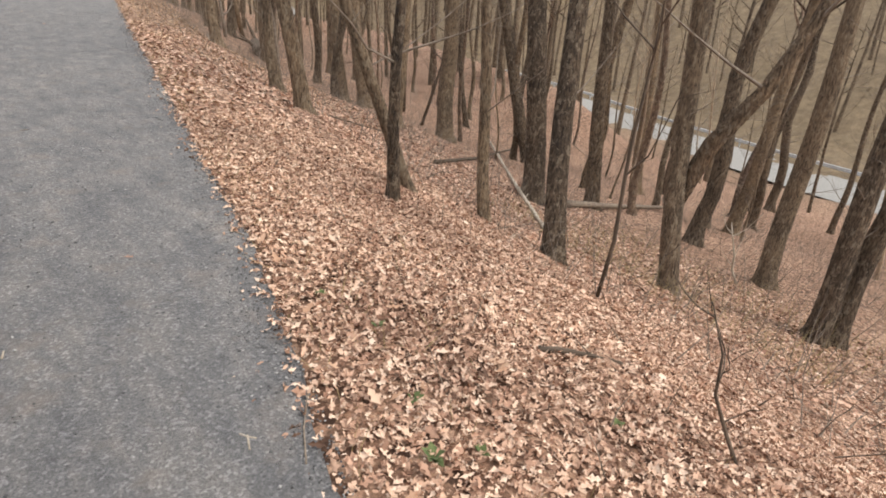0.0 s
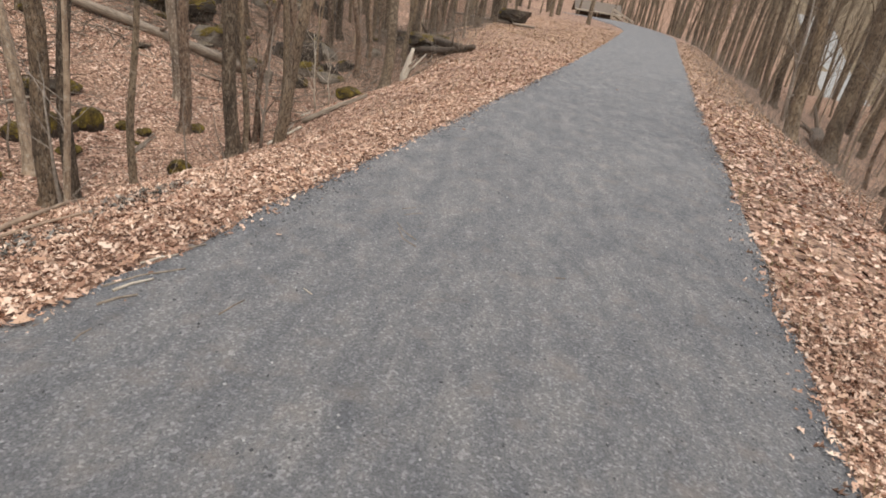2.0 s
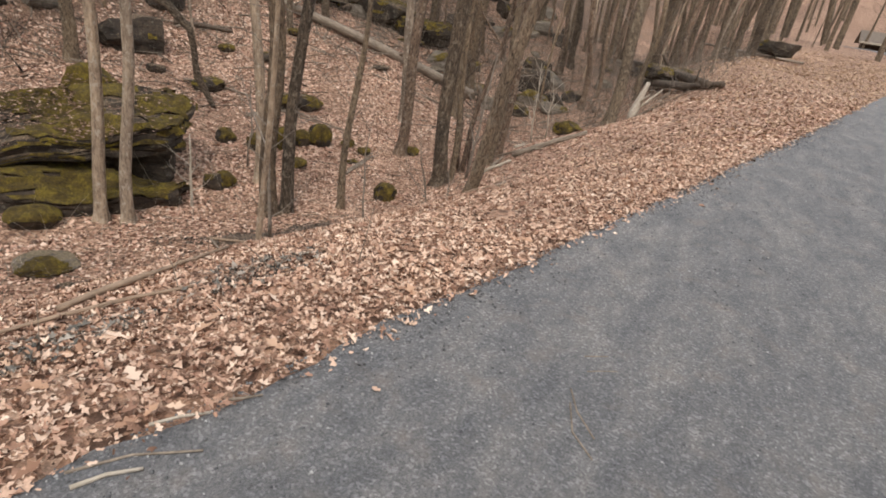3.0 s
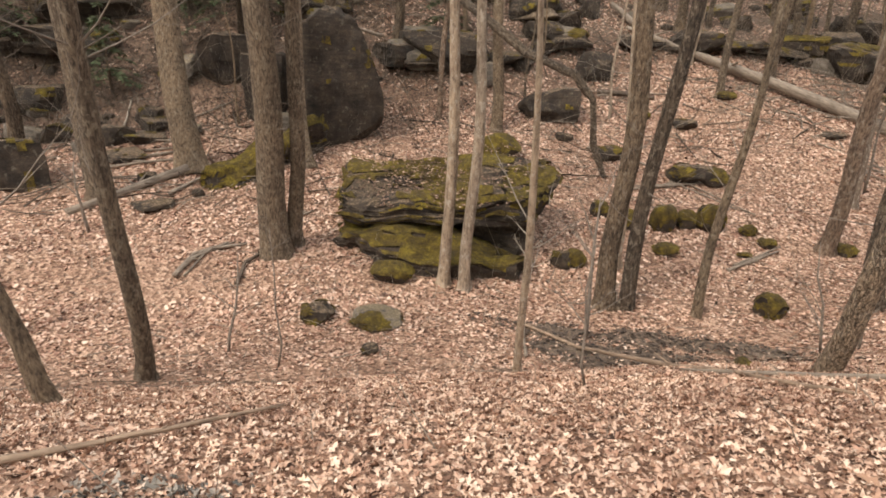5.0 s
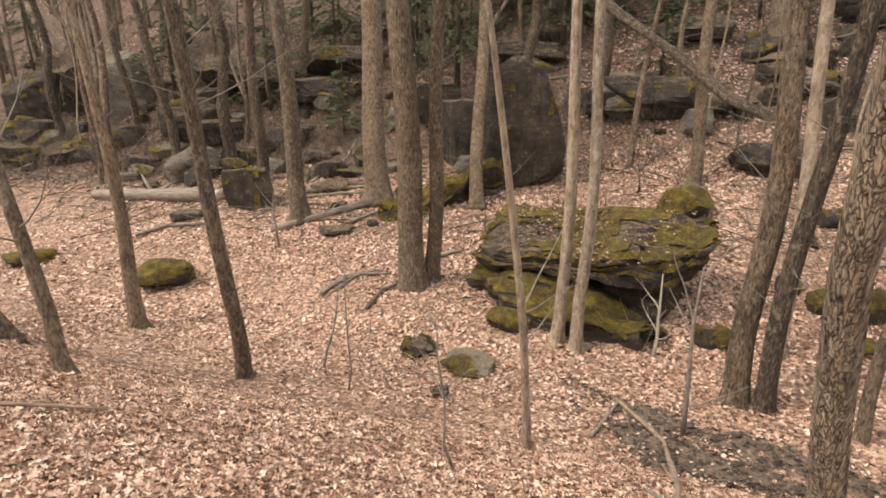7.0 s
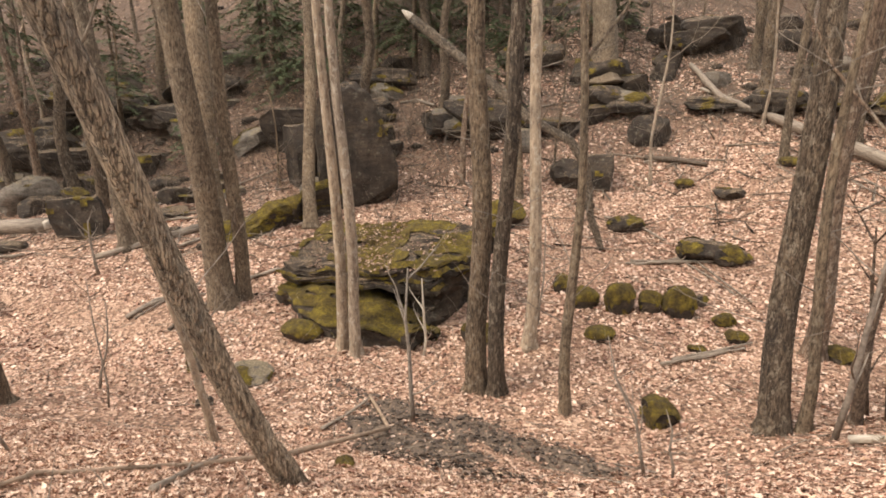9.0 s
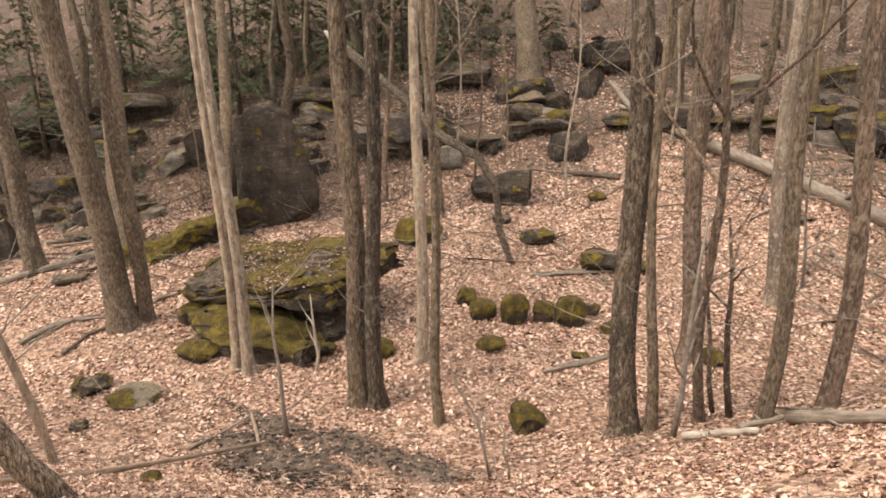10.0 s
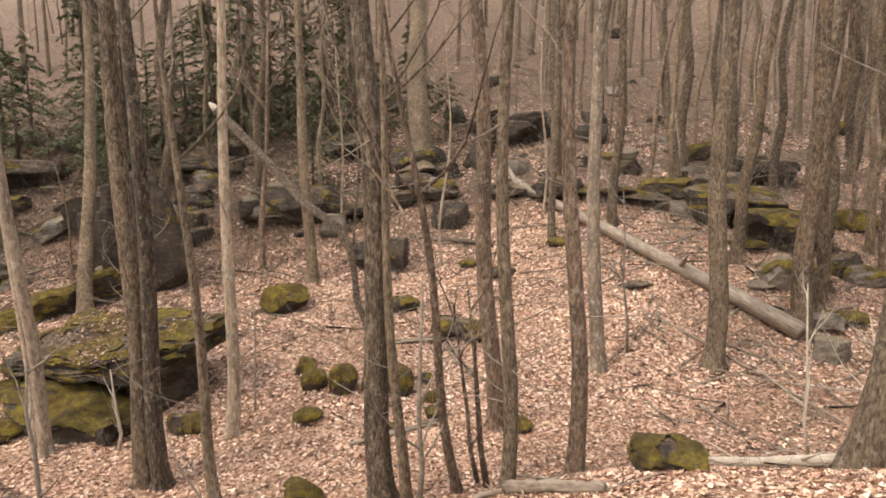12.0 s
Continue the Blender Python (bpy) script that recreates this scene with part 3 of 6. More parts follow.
def build_tree(x, y, r, lx=0.0, ly=0.0, height=15.0, bark="grey", seed=0, bow=(0, 0), limbs=6, low=6, flare=0.6, wobble=0.07, label=""):
    rng = random.Random(seed * 7 + 5)
    t = thing("tree", (x, y, gz(x, y) - 0.08), label or TREE_LABEL[bark], "tree", "bare woodland trees")
    pts = trunk_line(rng, height, (lx, ly), bow, wobble)
    foot = pts[0]
    pts = [foot, foot + Vector((lx, ly, 1)) * 0.1, foot + Vector((lx, ly, 1)) * 0.26] + [p for p in pts[1:] if p.z > 0.4]
    radii = [r * (1 + flare * math.exp(-p.z / (0.10 + r * 0.6))) * (1 - 0.85 * (p.z / height) ** 1.15) for p in pts]
    b = Builder()
    b.tube(pts, radii, 16 if r > 0.1 else 9, 0.08, rng, lobes=0.22)
    part("trunk", b, BARK[bark], t)
    twigs = Builder()

    def at(z):
        for k in range(len(pts) - 1):
            if pts[k + 1].z >= z:
                q = (z - pts[k].z) / (pts[k + 1].z - pts[k].z)
                return pts[k].lerp(pts[k + 1], q), radii[k] + (radii[k + 1] - radii[k]) * q
        return pts[-1], radii[-1]

    for k in range(limbs):
        z = height * rng.uniform(0.45, 0.95)
        p, rr = at(z)
        a = rng.uniform(0, 6.283)
        limb = Builder()
        branch(limb, rng, p, Vector((math.cos(a), math.sin(a), rng.uniform(0.5, 1.2))).normalized(), (height - z) * 0.45 + 1.2, rr * 0.55, 0, twigs)
        part("limb", limb, BARK[bark], t)
    for k in range(low):
        z = rng.uniform(1.2, height * 0.42)
        p, rr = at(z)
        a = rng.uniform(0, 6.283)
        branch(twigs, rng, p, Vector((math.cos(a), math.sin(a), rng.uniform(-0.1, 0.7))).normalized(), rng.uniform(0.6, 2.0), min(0.012, rr * 0.25), 1, twigs)
    if twigs.v:
        part("crown", twigs, TWIG, t)["kind"] = "stuff"
    return t


build_tree(-13.49, 7.19, 0.300, 0.131, -0.004, 19.2, "grey", 1)
build_tree(-13.77, 7.56, 0.180, 0.15, 0.062, 16.2, "grey", 2)
build_tree(-11.41, 10.59, 0.119, 0.025, -0.007, 14.5, "pale", 3, limbs=4, low=0)
build_tree(-11.08, 10.94, 0.116, 0.062, -0.005, 14.5, "pale", 4, limbs=4, low=0)
build_tree(-9.7, 13.39, 0.185, -0.005, -0.003, 16.5, "dark", 5)
build_tree(-9.48, 13.72, 0.142, 0.04, 0.018, 15.5, "dark", 6)
build_tree(-11.16, 14.45, 0.13, -0.101, 0.006, 16.1, "pale", 7)
build_tree(-8.8, 14.8, 0.092, 0.062, -0.019, 9, "grey", 8, limbs=4, low=4)
build_tree(-27.22, 19.06, 0.552, -0.197, 0.002, 20, "grey", 9, flare=1.1)
build_tree(-7.75, 17.52, 0.188, -0.04, -0.022, 16.0, "dark", 10)
build_tree(-7.6, 17.85, 0.082, 0.001, -0.046, 9, "grey", 11, limbs=4, low=4)
build_tree(-10.64, 19.73, 0.172, 0.087, -0.075, 15.9, "red", 12)
build_tree(-7.74, 18.6, 0.075, 0.197, -0.134, 8, "red", 13, limbs=4, low=4)
build_tree(-7.25, 19.25, 0.102, 0.032, -0.017, 13.8, "grey", 14)
build_tree(-7.5, 20.3, 0.12, 0.029, -0.041, 14.4, "red", 15)
build_tree(-12.61, 22.51, 0.17, -0.02, -0.036, 17.8, "pale", 16)
build_tree(-12.08, 25.07, 0.215, 0.005, -0.024, 18.5, "grey", 17)
build_tree(-13.0, 27.85, 0.235, -0.031, 0.025, 18.8, "dark", 18)
build_tree(-22.99, 29.66, 0.163, -0.081, -0.149, 16.2, "grey", 19)
build_tree(-8.75, 5.37, 0.125, 0.165, 0.0, 15.0, "grey", 20, bow=(0.0, 0.20), wobble=0.06)
build_tree(-5.14, 5.72, 0.072, -0.175, -0.362, 8, "grey", 21, limbs=4, low=4, bow=(0.0, 0.20), wobble=0.06)
build_tree(-10.62, 1.86, 0.156, -0.028, -0.082, 9, "grey", 22, bow=(0.0, 0.20), wobble=0.06)
build_tree(-7.42, 2.42, 0.128, 0.18, -0.135, 8, "grey", 23, bow=(0.0, -0.25), wobble=0.06)
build_tree(-16.93, 2.8, 0.26, 0.013, -0.031, 17.9, "grey", 24)
build_tree(-18.52, 4.82, 0.388, -0.154, -0.061, 20.5, "grey", 25)
build_tree(-18.41, 8.05, 0.22, -0.259, -0.019, 17.1, "grey", 26)
build_tree(-6.43, 10.18, 0.051, 0.147, -0.11, 7, "pale", 27, limbs=4, low=4)
build_tree(-20.43, 14.87, 0.202, -0.008, -0.03, 17.2, "grey", 28)
build_tree(-4.05, 11.95, 0.092, 0.262, -0.155, 16.3, "lean", 29, bow=(0.1, -0.2), flare=0.3, low=1)
build_tree(-5.05, 22.4, 0.175, -0.02, 0.2, 15.0, "grey", 30, flare=0.5, label="thick leaning tree with weathered rotten bark beside the trail")
build_tree(3.09, 4.48, 0.062, -0.061, -0.15, 5, "dark", 31, limbs=4, low=4)
build_tree(3.75, 5.08, 0.072, -0.358, 0.03, 6, "grey", 32, limbs=4, low=4)
build_tree(5.72, 4.45, 0.145, 0.127, 0.15, 16.3, "dark", 33)
build_tree(5.2, 5.31, 0.086, -0.029, 0.105, 8, "grey", 34, limbs=4, low=4)
build_tree(4.19, 8.62, 0.118, -0.096, 0.09, 14.6, "grey", 35)
build_tree(11.3, 9.75, 0.28, -0.038, 0.089, 18.9, "dark", 36)
build_tree(9.23, 4.51, 0.175, -0.063, 0.081, 16.7, "grey", 37)
build_tree(14.2, 9.9, 0.21, -0.038, 0.052, 17.2, "dark", 38)
build_tree(14.2, 4.6, 0.22, 0.003, -0.008, 16.8, "grey", 39)
build_tree(11.2, 2.55, 0.2, 0.004, -0.02, 16.9, "dark", 40)
build_tree(11.6, 2.35, 0.18, 0.009, -0.051, 17.2, "dark", 41)
build_tree(13.3, 21.5, 0.268, -0.057, 0.151, 17.0, "grey", 42)
build_tree(12.5, 21.96, 0.217, -0.025, 0.129, 15.9, "grey", 43)
build_tree(14.5, 17.5, 0.316, 0.003, -0.003, 19.2, "grey", 44)
build_tree(18.0, 16.0, 0.264, -0.193, 0.19, 17.4, "dark", 45)
build_tree(4.65, 10.7, 0.108, -0.111, -0.002, 9, "grey", 46)
build_tree(11.95, 17.25, 0.220, 0.043, -0.033, 16.8, "grey", 47)
build_tree(12.2, 29.0, 0.312, -0.013, 0.006, 18.5, "grey", 48)
build_tree(6.18, 18.36, 0.152, -0.083, 0.055, 10, "grey", 49)
build_tree(20.0, 8.0, 0.219, 0.027, -0.072, 16.2, "grey", 50)
build_tree(22.0, 13.2, 0.248, -0.031, 0.049, 17.3, "grey", 51)

build_tree(-25.2, -3.0, 0.085, 0.0, -0.2, 9, "pale", 52, limbs=4, low=3, wobble=0.2)
build_tree(-27.9, -7.6, 0.08, 0.0, -0.04, 9, "pale", 53, limbs=4, low=3, wobble=0.18)
build_tree(-19.6, 25.5, 0.17, 0.0, 0.03, 15.5, "dark", 54)
build_tree(-19.5, 23.3, 0.14, 0.0, 0.0, 14.5, "grey", 55)
build_tree(-17.7, 31.4, 0.26, -0.02, 0.08, 17.0, "dark", 56)


def scatter_woods():
    """The woods further off: a few grown trees, set many times."""
    rng = random.Random(21)
    kinds = []
    for k, (r, h, bark) in enumerate(((0.12, 14, "grey"), (0.17, 17, "dark"), (0.085, 11, "red"), (0.21, 19, "dark"), (0.06, 9, "pale"), (0.13, 15, "red"), (0.05, 7, "grey"))):
        kinds.append(build_tree(-30.0 - 1.7 * k, 34.0 + 2.2 * k, r, rng.gauss(0, 0.04), rng.gauss(0, 0.04), h, bark, 300 + k, limbs=7, low=8, wobble=0.13))
    spots, tries = [(-30.0 - 1.7 * k, 34.0 + 2.2 * k) for k in range(7)], 0
    spans = (((-58, -20.5), (-46, 72), 330), ((9, 39), (-6, 78), 240), ((56, 120), (-40, 140), 170), ((-14, 16), (47, 120), 90), ((-26, -3), (28, 64), 110), ((18, 75), (70, 170), 130), ((-40, 18), (100, 180), 110))
    placed = []
    for xr, yr, count in spans:
        n = 0
        while n < count and tries < 40000:
            tries += 1
            x, y = rng.uniform(*xr), rng.uniform(*yr)
            if abs(x - float(trail_x(y))) < 4.2 or 38.5 < x - float(trail_x(y)) < 48 or any((x - p) ** 2 + (y - q) ** 2 < 1.6 for p, q in spots):
                continue
            if 8 < x < 15 and y < 16 and rng.random() < 0.8:
                continue
            spots.append((x, y))
            placed.append((math.hypot(x + 3, y - 10), x, y))
            n += 1
    placed.sort()
    far = {k: [] for k in range(len(kinds))}
    for i, (_, x, y) in enumerate(placed):
        s, k = rng.uniform(0.75, 1.15), rng.randrange(len(kinds))
        m = pose(x, y, gz(x, y) - 0.08, rng.gauss(0, 2.5), rng.gauss(0, 2.5), rng.uniform(0, 360))
        if i < 215:
            copy_thing(kinds[k], m).scale = (s, s, s)
        else:
            far[k].append(m @ Matrix.Scale(s, 4))
    # the woods too far off to tell apart: light trees of a few dozen faces
    light = []
    for k, ob in enumerate(kinds):
        r, h, q = (0.12, 0.17, 0.085, 0.21, 0.06, 0.13, 0.05)[k], (14, 17, 11, 19, 9, 15, 7)[k], Builder()
        line = [Vector((0.1 * math.sin(z + k), 0.1 * math.cos(z * 0.7 + k), z * h / 5)) for z in range(6)]
        q.tube(line, [r * 1.25, r, r * 0.85, r * 0.62, r * 0.35, 0.01], 7, cap=False)
        for z in range(22):
            f, ang = rng.uniform(0.3, 0.95) * 5, rng.uniform(0, 6.283)
            p = line[int(f)].lerp(line[min(5, int(f) + 1)], f - int(f))
            d = Vector((math.cos(ang), math.sin(ang), rng.uniform(0.4, 1.2))).normalized() * h * rng.uniform(0.08, 0.2)
            q.tube([p, p + d * 0.5, p + d + Vector((0, 0, 0.1 * h * rng.random()))], [r * 0.3, r * 0.16, 0.004], 3, cap=False)
        me = q.mesh("light_tree", BARK["grey"])
        me.calc_loop_triangles()
        co, ti = np.empty(len(me.vertices) * 3, np.float32), np.empty(len(me.loop_triangles) * 3, np.int32)
        me.vertices.foreach_get("co", co)
        me.loop_triangles.foreach_get("vertices", ti)
        light.append((co.reshape(-1, 3), ti.reshape(-1, 3)))
        bpy.data.meshes.remove(me)
    verts, tris, count = [], [], 0
    for k, poses in far.items():
        co, ti = light[k]
        for m in poses:
            a = np.array(m)
            verts.append(co @ a[:3, :3].T + a[:3, 3])
            tris.append(ti + count)
            count += len(co)
    tagged(new("distant_woods", array_mesh("distant_woods", np.concatenate(verts), np.concatenate(tris), BARK["grey"])), "bare grey-brown trees of the far slopes", "woods", kind="stuff")


scatter_woods()


# ---------------------------------------------------------------- rocks
def rock_mesh(size, seed, boxy, cuts, mossy, moss_from=0.35, sub=4):
    """A weathered boulder: a squared ball with planes split off; also its moss cover."""
    rng = random.Random(seed)
    bm = bmesh.new()
    block = boxy > 0.65
    if block:
        bmesh.ops.create_cube(bm, size=2.0)
        bmesh.ops.subdivide_edges(bm, edges=bm.edges[:], cuts=(7, 11, 17)[sub - 3], use_grid_fill=True)
        bm.normal_update()
    else:
        bmesh.ops.create_icosphere(bm, subdivisions=sub, radius=1.0)
    planes = [(Vector((rng.gauss(0, 1), rng.gauss(0, 1), rng.gauss(0.2, 0.7))).normalized(), rng.uniform(0.62, 0.95)) for _ in range(cuts)]
    off = Vector((seed * 1.37, seed * 0.71, 0))
    for v in bm.verts:
        c = v.co
        if block:
            round_by = 0.35 * (1 - boxy) + 0.05
            c = (c * (1 - round_by) + c.normalized() * 1.25 * round_by) * 0.9
        else:
            k = max(abs(c.x), abs(c.y), abs(c.z))
            c = c * (1 - boxy) + c / k * boxy * 0.9
        for nrm, dist in planes:
            over = c.dot(nrm) - dist
            if over > 0:
                c = c - nrm * over * 0.95
        c = c + v.normal * ((0.06 if block else 0.09) * noise.noise(c * 1.7 + off) + 0.05 * noise.noise(c * 4.5 + off) + 0.022 * noise.noise(c * 11 + off))
        v.co = Vector((c.x * size[0] / 2, c.y * size[1] / 2, c.z * size[2] / 2))
    bm.normal_update()
    cover = None
    if mossy > 0:
        cover = Builder()
        index = {}
        for f in bm.faces:
            c = f.calc_center_median()
            patch = noise.noise(c * 1.6 + off * 2) + 0.5 * noise.noise(c * 5 + off)
            if f.normal.z + 0.35 * patch > moss_from and patch > 0.62 - 1.25 * mossy:
                ids = []
                for v in f.verts:
                    if v.index not in index:
                        index[v.index] = len(cover.v)
                        cover.v.append(v.co + v.normal * (0.012 + 0.022 * (noise.noise(v.co * 9 + off) + 0.5)) + Vector((0, 0, 0.006)))
                    ids.append(index[v.index])
                cover.f.append(tuple(ids))
    b = Builder()
    b.v = [v.co.copy() for v in bm.verts]
    b.f = [tuple(v.index for v in f.verts) for f in bm.faces]
    bm.free()
    return b, cover


def boulder(x, y, sx, sy, sz, rot=0.0, seed=0, mossy=0.0, pale=False, sink=0.25, boxy=0.5, cuts=9, tilt=0.0, raise_by=0.0, sub=3, label=""):
    if not label:
        label = ("pale grey" if pale else "dark weathered") + (" boulder capped with yellow-green moss" if mossy > 0.5 else " boulder with patches of moss" if mossy > 0 else " boulder half sunk in leaf litter")
    t = thing("boulder", (x, y, gz(x, y) + sz * (0.5 - sink) + raise_by), label, "rock", "woodland boulders")
    t.rotation_euler = (radians(tilt), 0, radians(rot))
    b, cover = rock_mesh((sx, sy, sz), seed, boxy, cuts, mossy, 0.0 if mossy > 0.9 else 0.35, sub)
    part("stone", b, ROCK_PALE if pale else ROCK, t, smooth_faces=False)
    if cover and cover.f:
        part("moss", cover, MOSS, t, "yellow-green cushion moss")["kind"] = "stuff"
    return t


def warped(corners, low, seed, mossy, moss_from=0.45, sub=5, cuts=3):
    """A rough block whose top follows four corners (front left, front right, back right, back left) and whose foot lies low metres under them."""
    b, cover = rock_mesh((2, 2, 2), seed, 0.93, cuts, mossy, moss_from, sub)
    off = Vector((seed * 0.37, 1.7, seed * 0.11))
    fl, fr, br, bl = (Vector(c) for c in corners)

    def place(v):
        u, w, q = (v.x + 0.9) / 1.8, (v.y + 0.9) / 1.8, (v.z + 0.9) / 1.8
        top = fl.lerp(fr, u).lerp(bl.lerp(br, u), w)
        drop = (low[0] * (1 - u) + low[1] * u) * (1 - w) + (low[3] * (1 - u) + low[2] * u) * w
        p = top - Vector((0, 0, drop * (1 - q)))
        wear = Vector((noise.noise(p * 1.1 + off), noise.noise(p * 1.1 - off), 0.8 * noise.noise(p * 0.9 + off)))
        chip = noise.cell(Vector((p.x * 2.2, p.y * 2.2, p.z * 4.5)) + off) - 0.5
        out = Vector((v.x, v.y, 0)).normalized() if v.x or v.y else Vector((0, 0, 0))
        return p + wear * 0.32 + out * chip * 0.09 * max(0.0, 1 - abs(v.z)) + Vector((noise.noise(p * 4 + off), noise.noise(p * 4 - off), noise.noise(p * 3.1))) * 0.1

    b.v = [place(v) for v in b.v]
    if cover:
        cover.v = [place(v) for v in cover.v]
        cover.v = [p + Vector((0, 0, 0.035 + 0.06 * noise.noise(p * 3.3 + off) + 0.045 * noise.noise(p * 9 + off))) for p in cover.v]
    return b, cover


def slab_boulder():
    """The large split boulder: a mossy slab over a recessed core, with a second ledge in front."""
    at = Vector((-13.2, 11.0, gz(-13.2, 11.0)))
    t = thing("boulder", at, "large flat split boulder with thick yellow-green moss on two ledges", "rock", "woodland boulders")
    g = at.z

    def rel(*pts):
        return [(x - at.x, y - at.y, z - at.z) for x, y, z in pts]

    for name, pts, low, seed, mossy in (
        ("upper_slab", rel((-13.6, 8.6, -2.46), (-11.6, 12.65, -1.84), (-14.1, 14.2, -1.12), (-16.4, 9.3, -1.85)), (0.4, 0.62, 0.9, 0.6), 71, 0.62),
        ("core", rel((-14.5, 9.2, -2.75), (-12.0, 12.5, -2.3), (-14.1, 14.0, -1.7), (-16.1, 9.5, -2.3)), (1.0, 1.5, 1.8, 1.2), 73, 0.0),
        ("lower_ledge", rel((-12.75, 8.3, -3.02), (-10.95, 12.2, -2.95), (-12.3, 12.8, -2.85), (-14.3, 8.9, -2.9)), (0.5, 0.85, 1.0, 0.9), 72, 0.8),
    ):
        b, cover = warped(pts, low, seed, mossy, 0.2)
        s = part(name, b, ROCK, t, smooth_faces=False)
        if cover and cover.f:
            part("moss", cover, MOSS, s, "yellow-green cushion moss")["kind"] = "stuff"


def moss_ridge():
    at = Vector((-17.3, 6.2, gz(-17.3, 6.2)))
    t = thing("boulder", at, "long tilted rock ridge thickly covered in moss", "rock", "woodland boulders")
    b, cover = warped([(-0.2, -0.9, 0.35), (0.7, -0.4, 0.2), (-2.6, 3.0, 1.55), (-3.2, 2.0, 1.5)], (0.7, 0.6, 1.2, 1.2), 74, 0.9, 0.1)
    s = part("stone", b, ROCK, t, smooth_faces=False)
    part("moss", cover, MOSS, s, "yellow-green cushion moss")["kind"] = "stuff"


slab_boulder()
moss_ridge()


def boulder_field():
    """Dark broken rocks strewn over the foot of the hill."""
    rng = random.Random(77)
    shapes = [rock_mesh((1, 1, 1), 400 + k, rng.uniform(0.6, 0.95), 12, (0.0, 0.25, 0.5)[k % 3], 0.4, 3) for k in range(9)]
    meshes = [(b.mesh("stone", ROCK if k % 4 else ROCK_PALE, False), c.mesh("moss", MOSS) if c and c.f else None) for k, (b, c) in enumerate(shapes)]
    for k in range(190):
        x, y = rng.uniform(-38, -19.5), rng.uniform(-36, 34)
        if k >= 145:
            x, y = rng.uniform(-22, -6), rng.uniform(28, 56)
            x = min(x, float(trail_x(y)) - 5)
        if y > 16 and x > -22 and k < 145:
            x -= 5
        if rng.random() < 0.35 and k < 145:
            x, y = rng.uniform(-29, -20), rng.uniform(-18, 10)
        s = rng.uniform(0.5, 1.5) * (1.5 if rng.random() < 0.25 else 1)
        stone, moss = rng.choice(meshes)
        t = thing("boulder", (x, y, gz(x, y) + s * 0.12), "dark weathered boulder on the wooded hillside", "rock", "hillside boulders")
        t.rotation_euler = (rng.gauss(0, 0.15), rng.gauss(0, 0.15), rng.uniform(0, 6.28))
        for nm, me in (("stone", stone), ("moss", moss)):
            if me:
                part(nm, me, None, t).scale = (s * 1.3, s, s * rng.uniform(0.55, 0.8) if nm == "x" else s * 0.7)


boulder_field()


def litter_on_slab():
    """Leaves caught on top of the large boulder."""
    rng = np.random.default_rng(66)
    n = 1500
    u, w = rng.beta(2.2, 2.4, n), rng.beta(1.3, 1.6, n)
    c = [np.array(p) for p in ((-13.75, 8.5, -2.5), (-11.2, 12.6, -1.9), (-14.1, 14.1, -1.15), (-16.3, 9.3, -1.75))]
    p = ((c[0] * (1 - u)[:, None] + c[1] * u[:, None]) * (1 - w)[:, None] + (c[3] * (1 - u)[:, None] + c[2] * u[:, None]) * w[:, None])
    p[:, 2] += rng.uniform(0.0, 0.06, n)
    a, s = rng.uniform(0, 6.283, n), rng.uniform(0.02, 0.05, n)
    v = np.stack([p + np.stack([s * (np.cos(a) * q - np.sin(a) * r * 0.6), s * (np.sin(a) * q + np.cos(a) * r * 0.6), s * 0.35 * z + rng.normal(0, 0.008, n)], -1) for q, r, z in BLOB], 1).reshape(-1, 3)
    i = np.arange(n)[:, None] * 8
    tris = np.concatenate([i + np.array(q)[None] for q in BLOB_F])
    tagged(new("leaf_litter", array_mesh("leaf_litter", v, tris, LEAF_OLD)), "dead leaves caught on the mossy boulder", "leaves", kind="stuff")


litter_on_slab()
boulder(-20.49, 9.29, 3.01, 2.26, 5.20, -266, 1, 0.15, False, 0.22, 0.6, cuts=15, sub=5, label="tall dark standing boulder with a rough split face")
boulder(-22.15, 7.00, 1.79, 1.38, 2.90, -267, 2, 0.2, False, 0.22, 0.7)
boulder(-18.25, 0.40, 1.70, 1.51, 1.63, -247, 3, 0.1, False, 0.22, 0.9)
boulder(-21.48, -3.78, 2.26, 1.90, 1.61, -227, 4, 0.1, True, 0.22, 0.4, sub=4)
boulder(-28.57, -12.06, 3.48, 2.52, 4.31, -243, 5, 0.1, True, 0.22, 0.9, sub=4)
boulder(-29.13, -14.58, 2.95, 2.23, 3.05, -223, 6, 0.2, False, 0.22, 0.9)
boulder(-29.57, -17.96, 4.03, 3.44, 2.93, -232, 7, 0.2, False, 0.22, 0.9, sub=4)
boulder(-23.03, -14.28, 3.00, 2.35, 1.18, -231, 8, 0.5, False, 0.22, 0.8, sub=4)
boulder(-25.63, -10.71, 3.46, 2.82, 0.82, -242, 9, 0.6, False, 0.22, 0.8, sub=4)
boulder(-25.39, -4.79, 3.01, 2.63, 1.03, -230, 10, 0.2, False, 0.22, 0.9, sub=4)
boulder(-24.47, -1.03, 2.33, 2.18, 0.89, -240, 11, 0.2, False, 0.22, 0.9)
boulder(-29.09, -5.14, 5.60, 5.27, 2.02, -254, 12, 0.1, False, 0.22, 0.6, sub=4)
boulder(-29.97, -0.17, 4.74, 3.66, 1.49, -240, 13, 0.2, False, 0.22, 0.6, sub=4)
boulder(-10.25, 8.97, 1.00, 0.90, 0.31, -269, 14, 0.3, True, 0.22, 0.5, sub=4)
boulder(-10.67, 7.94, 0.72, 0.67, 0.36, -258, 15, 0.5, False, 0.22, 0.4)
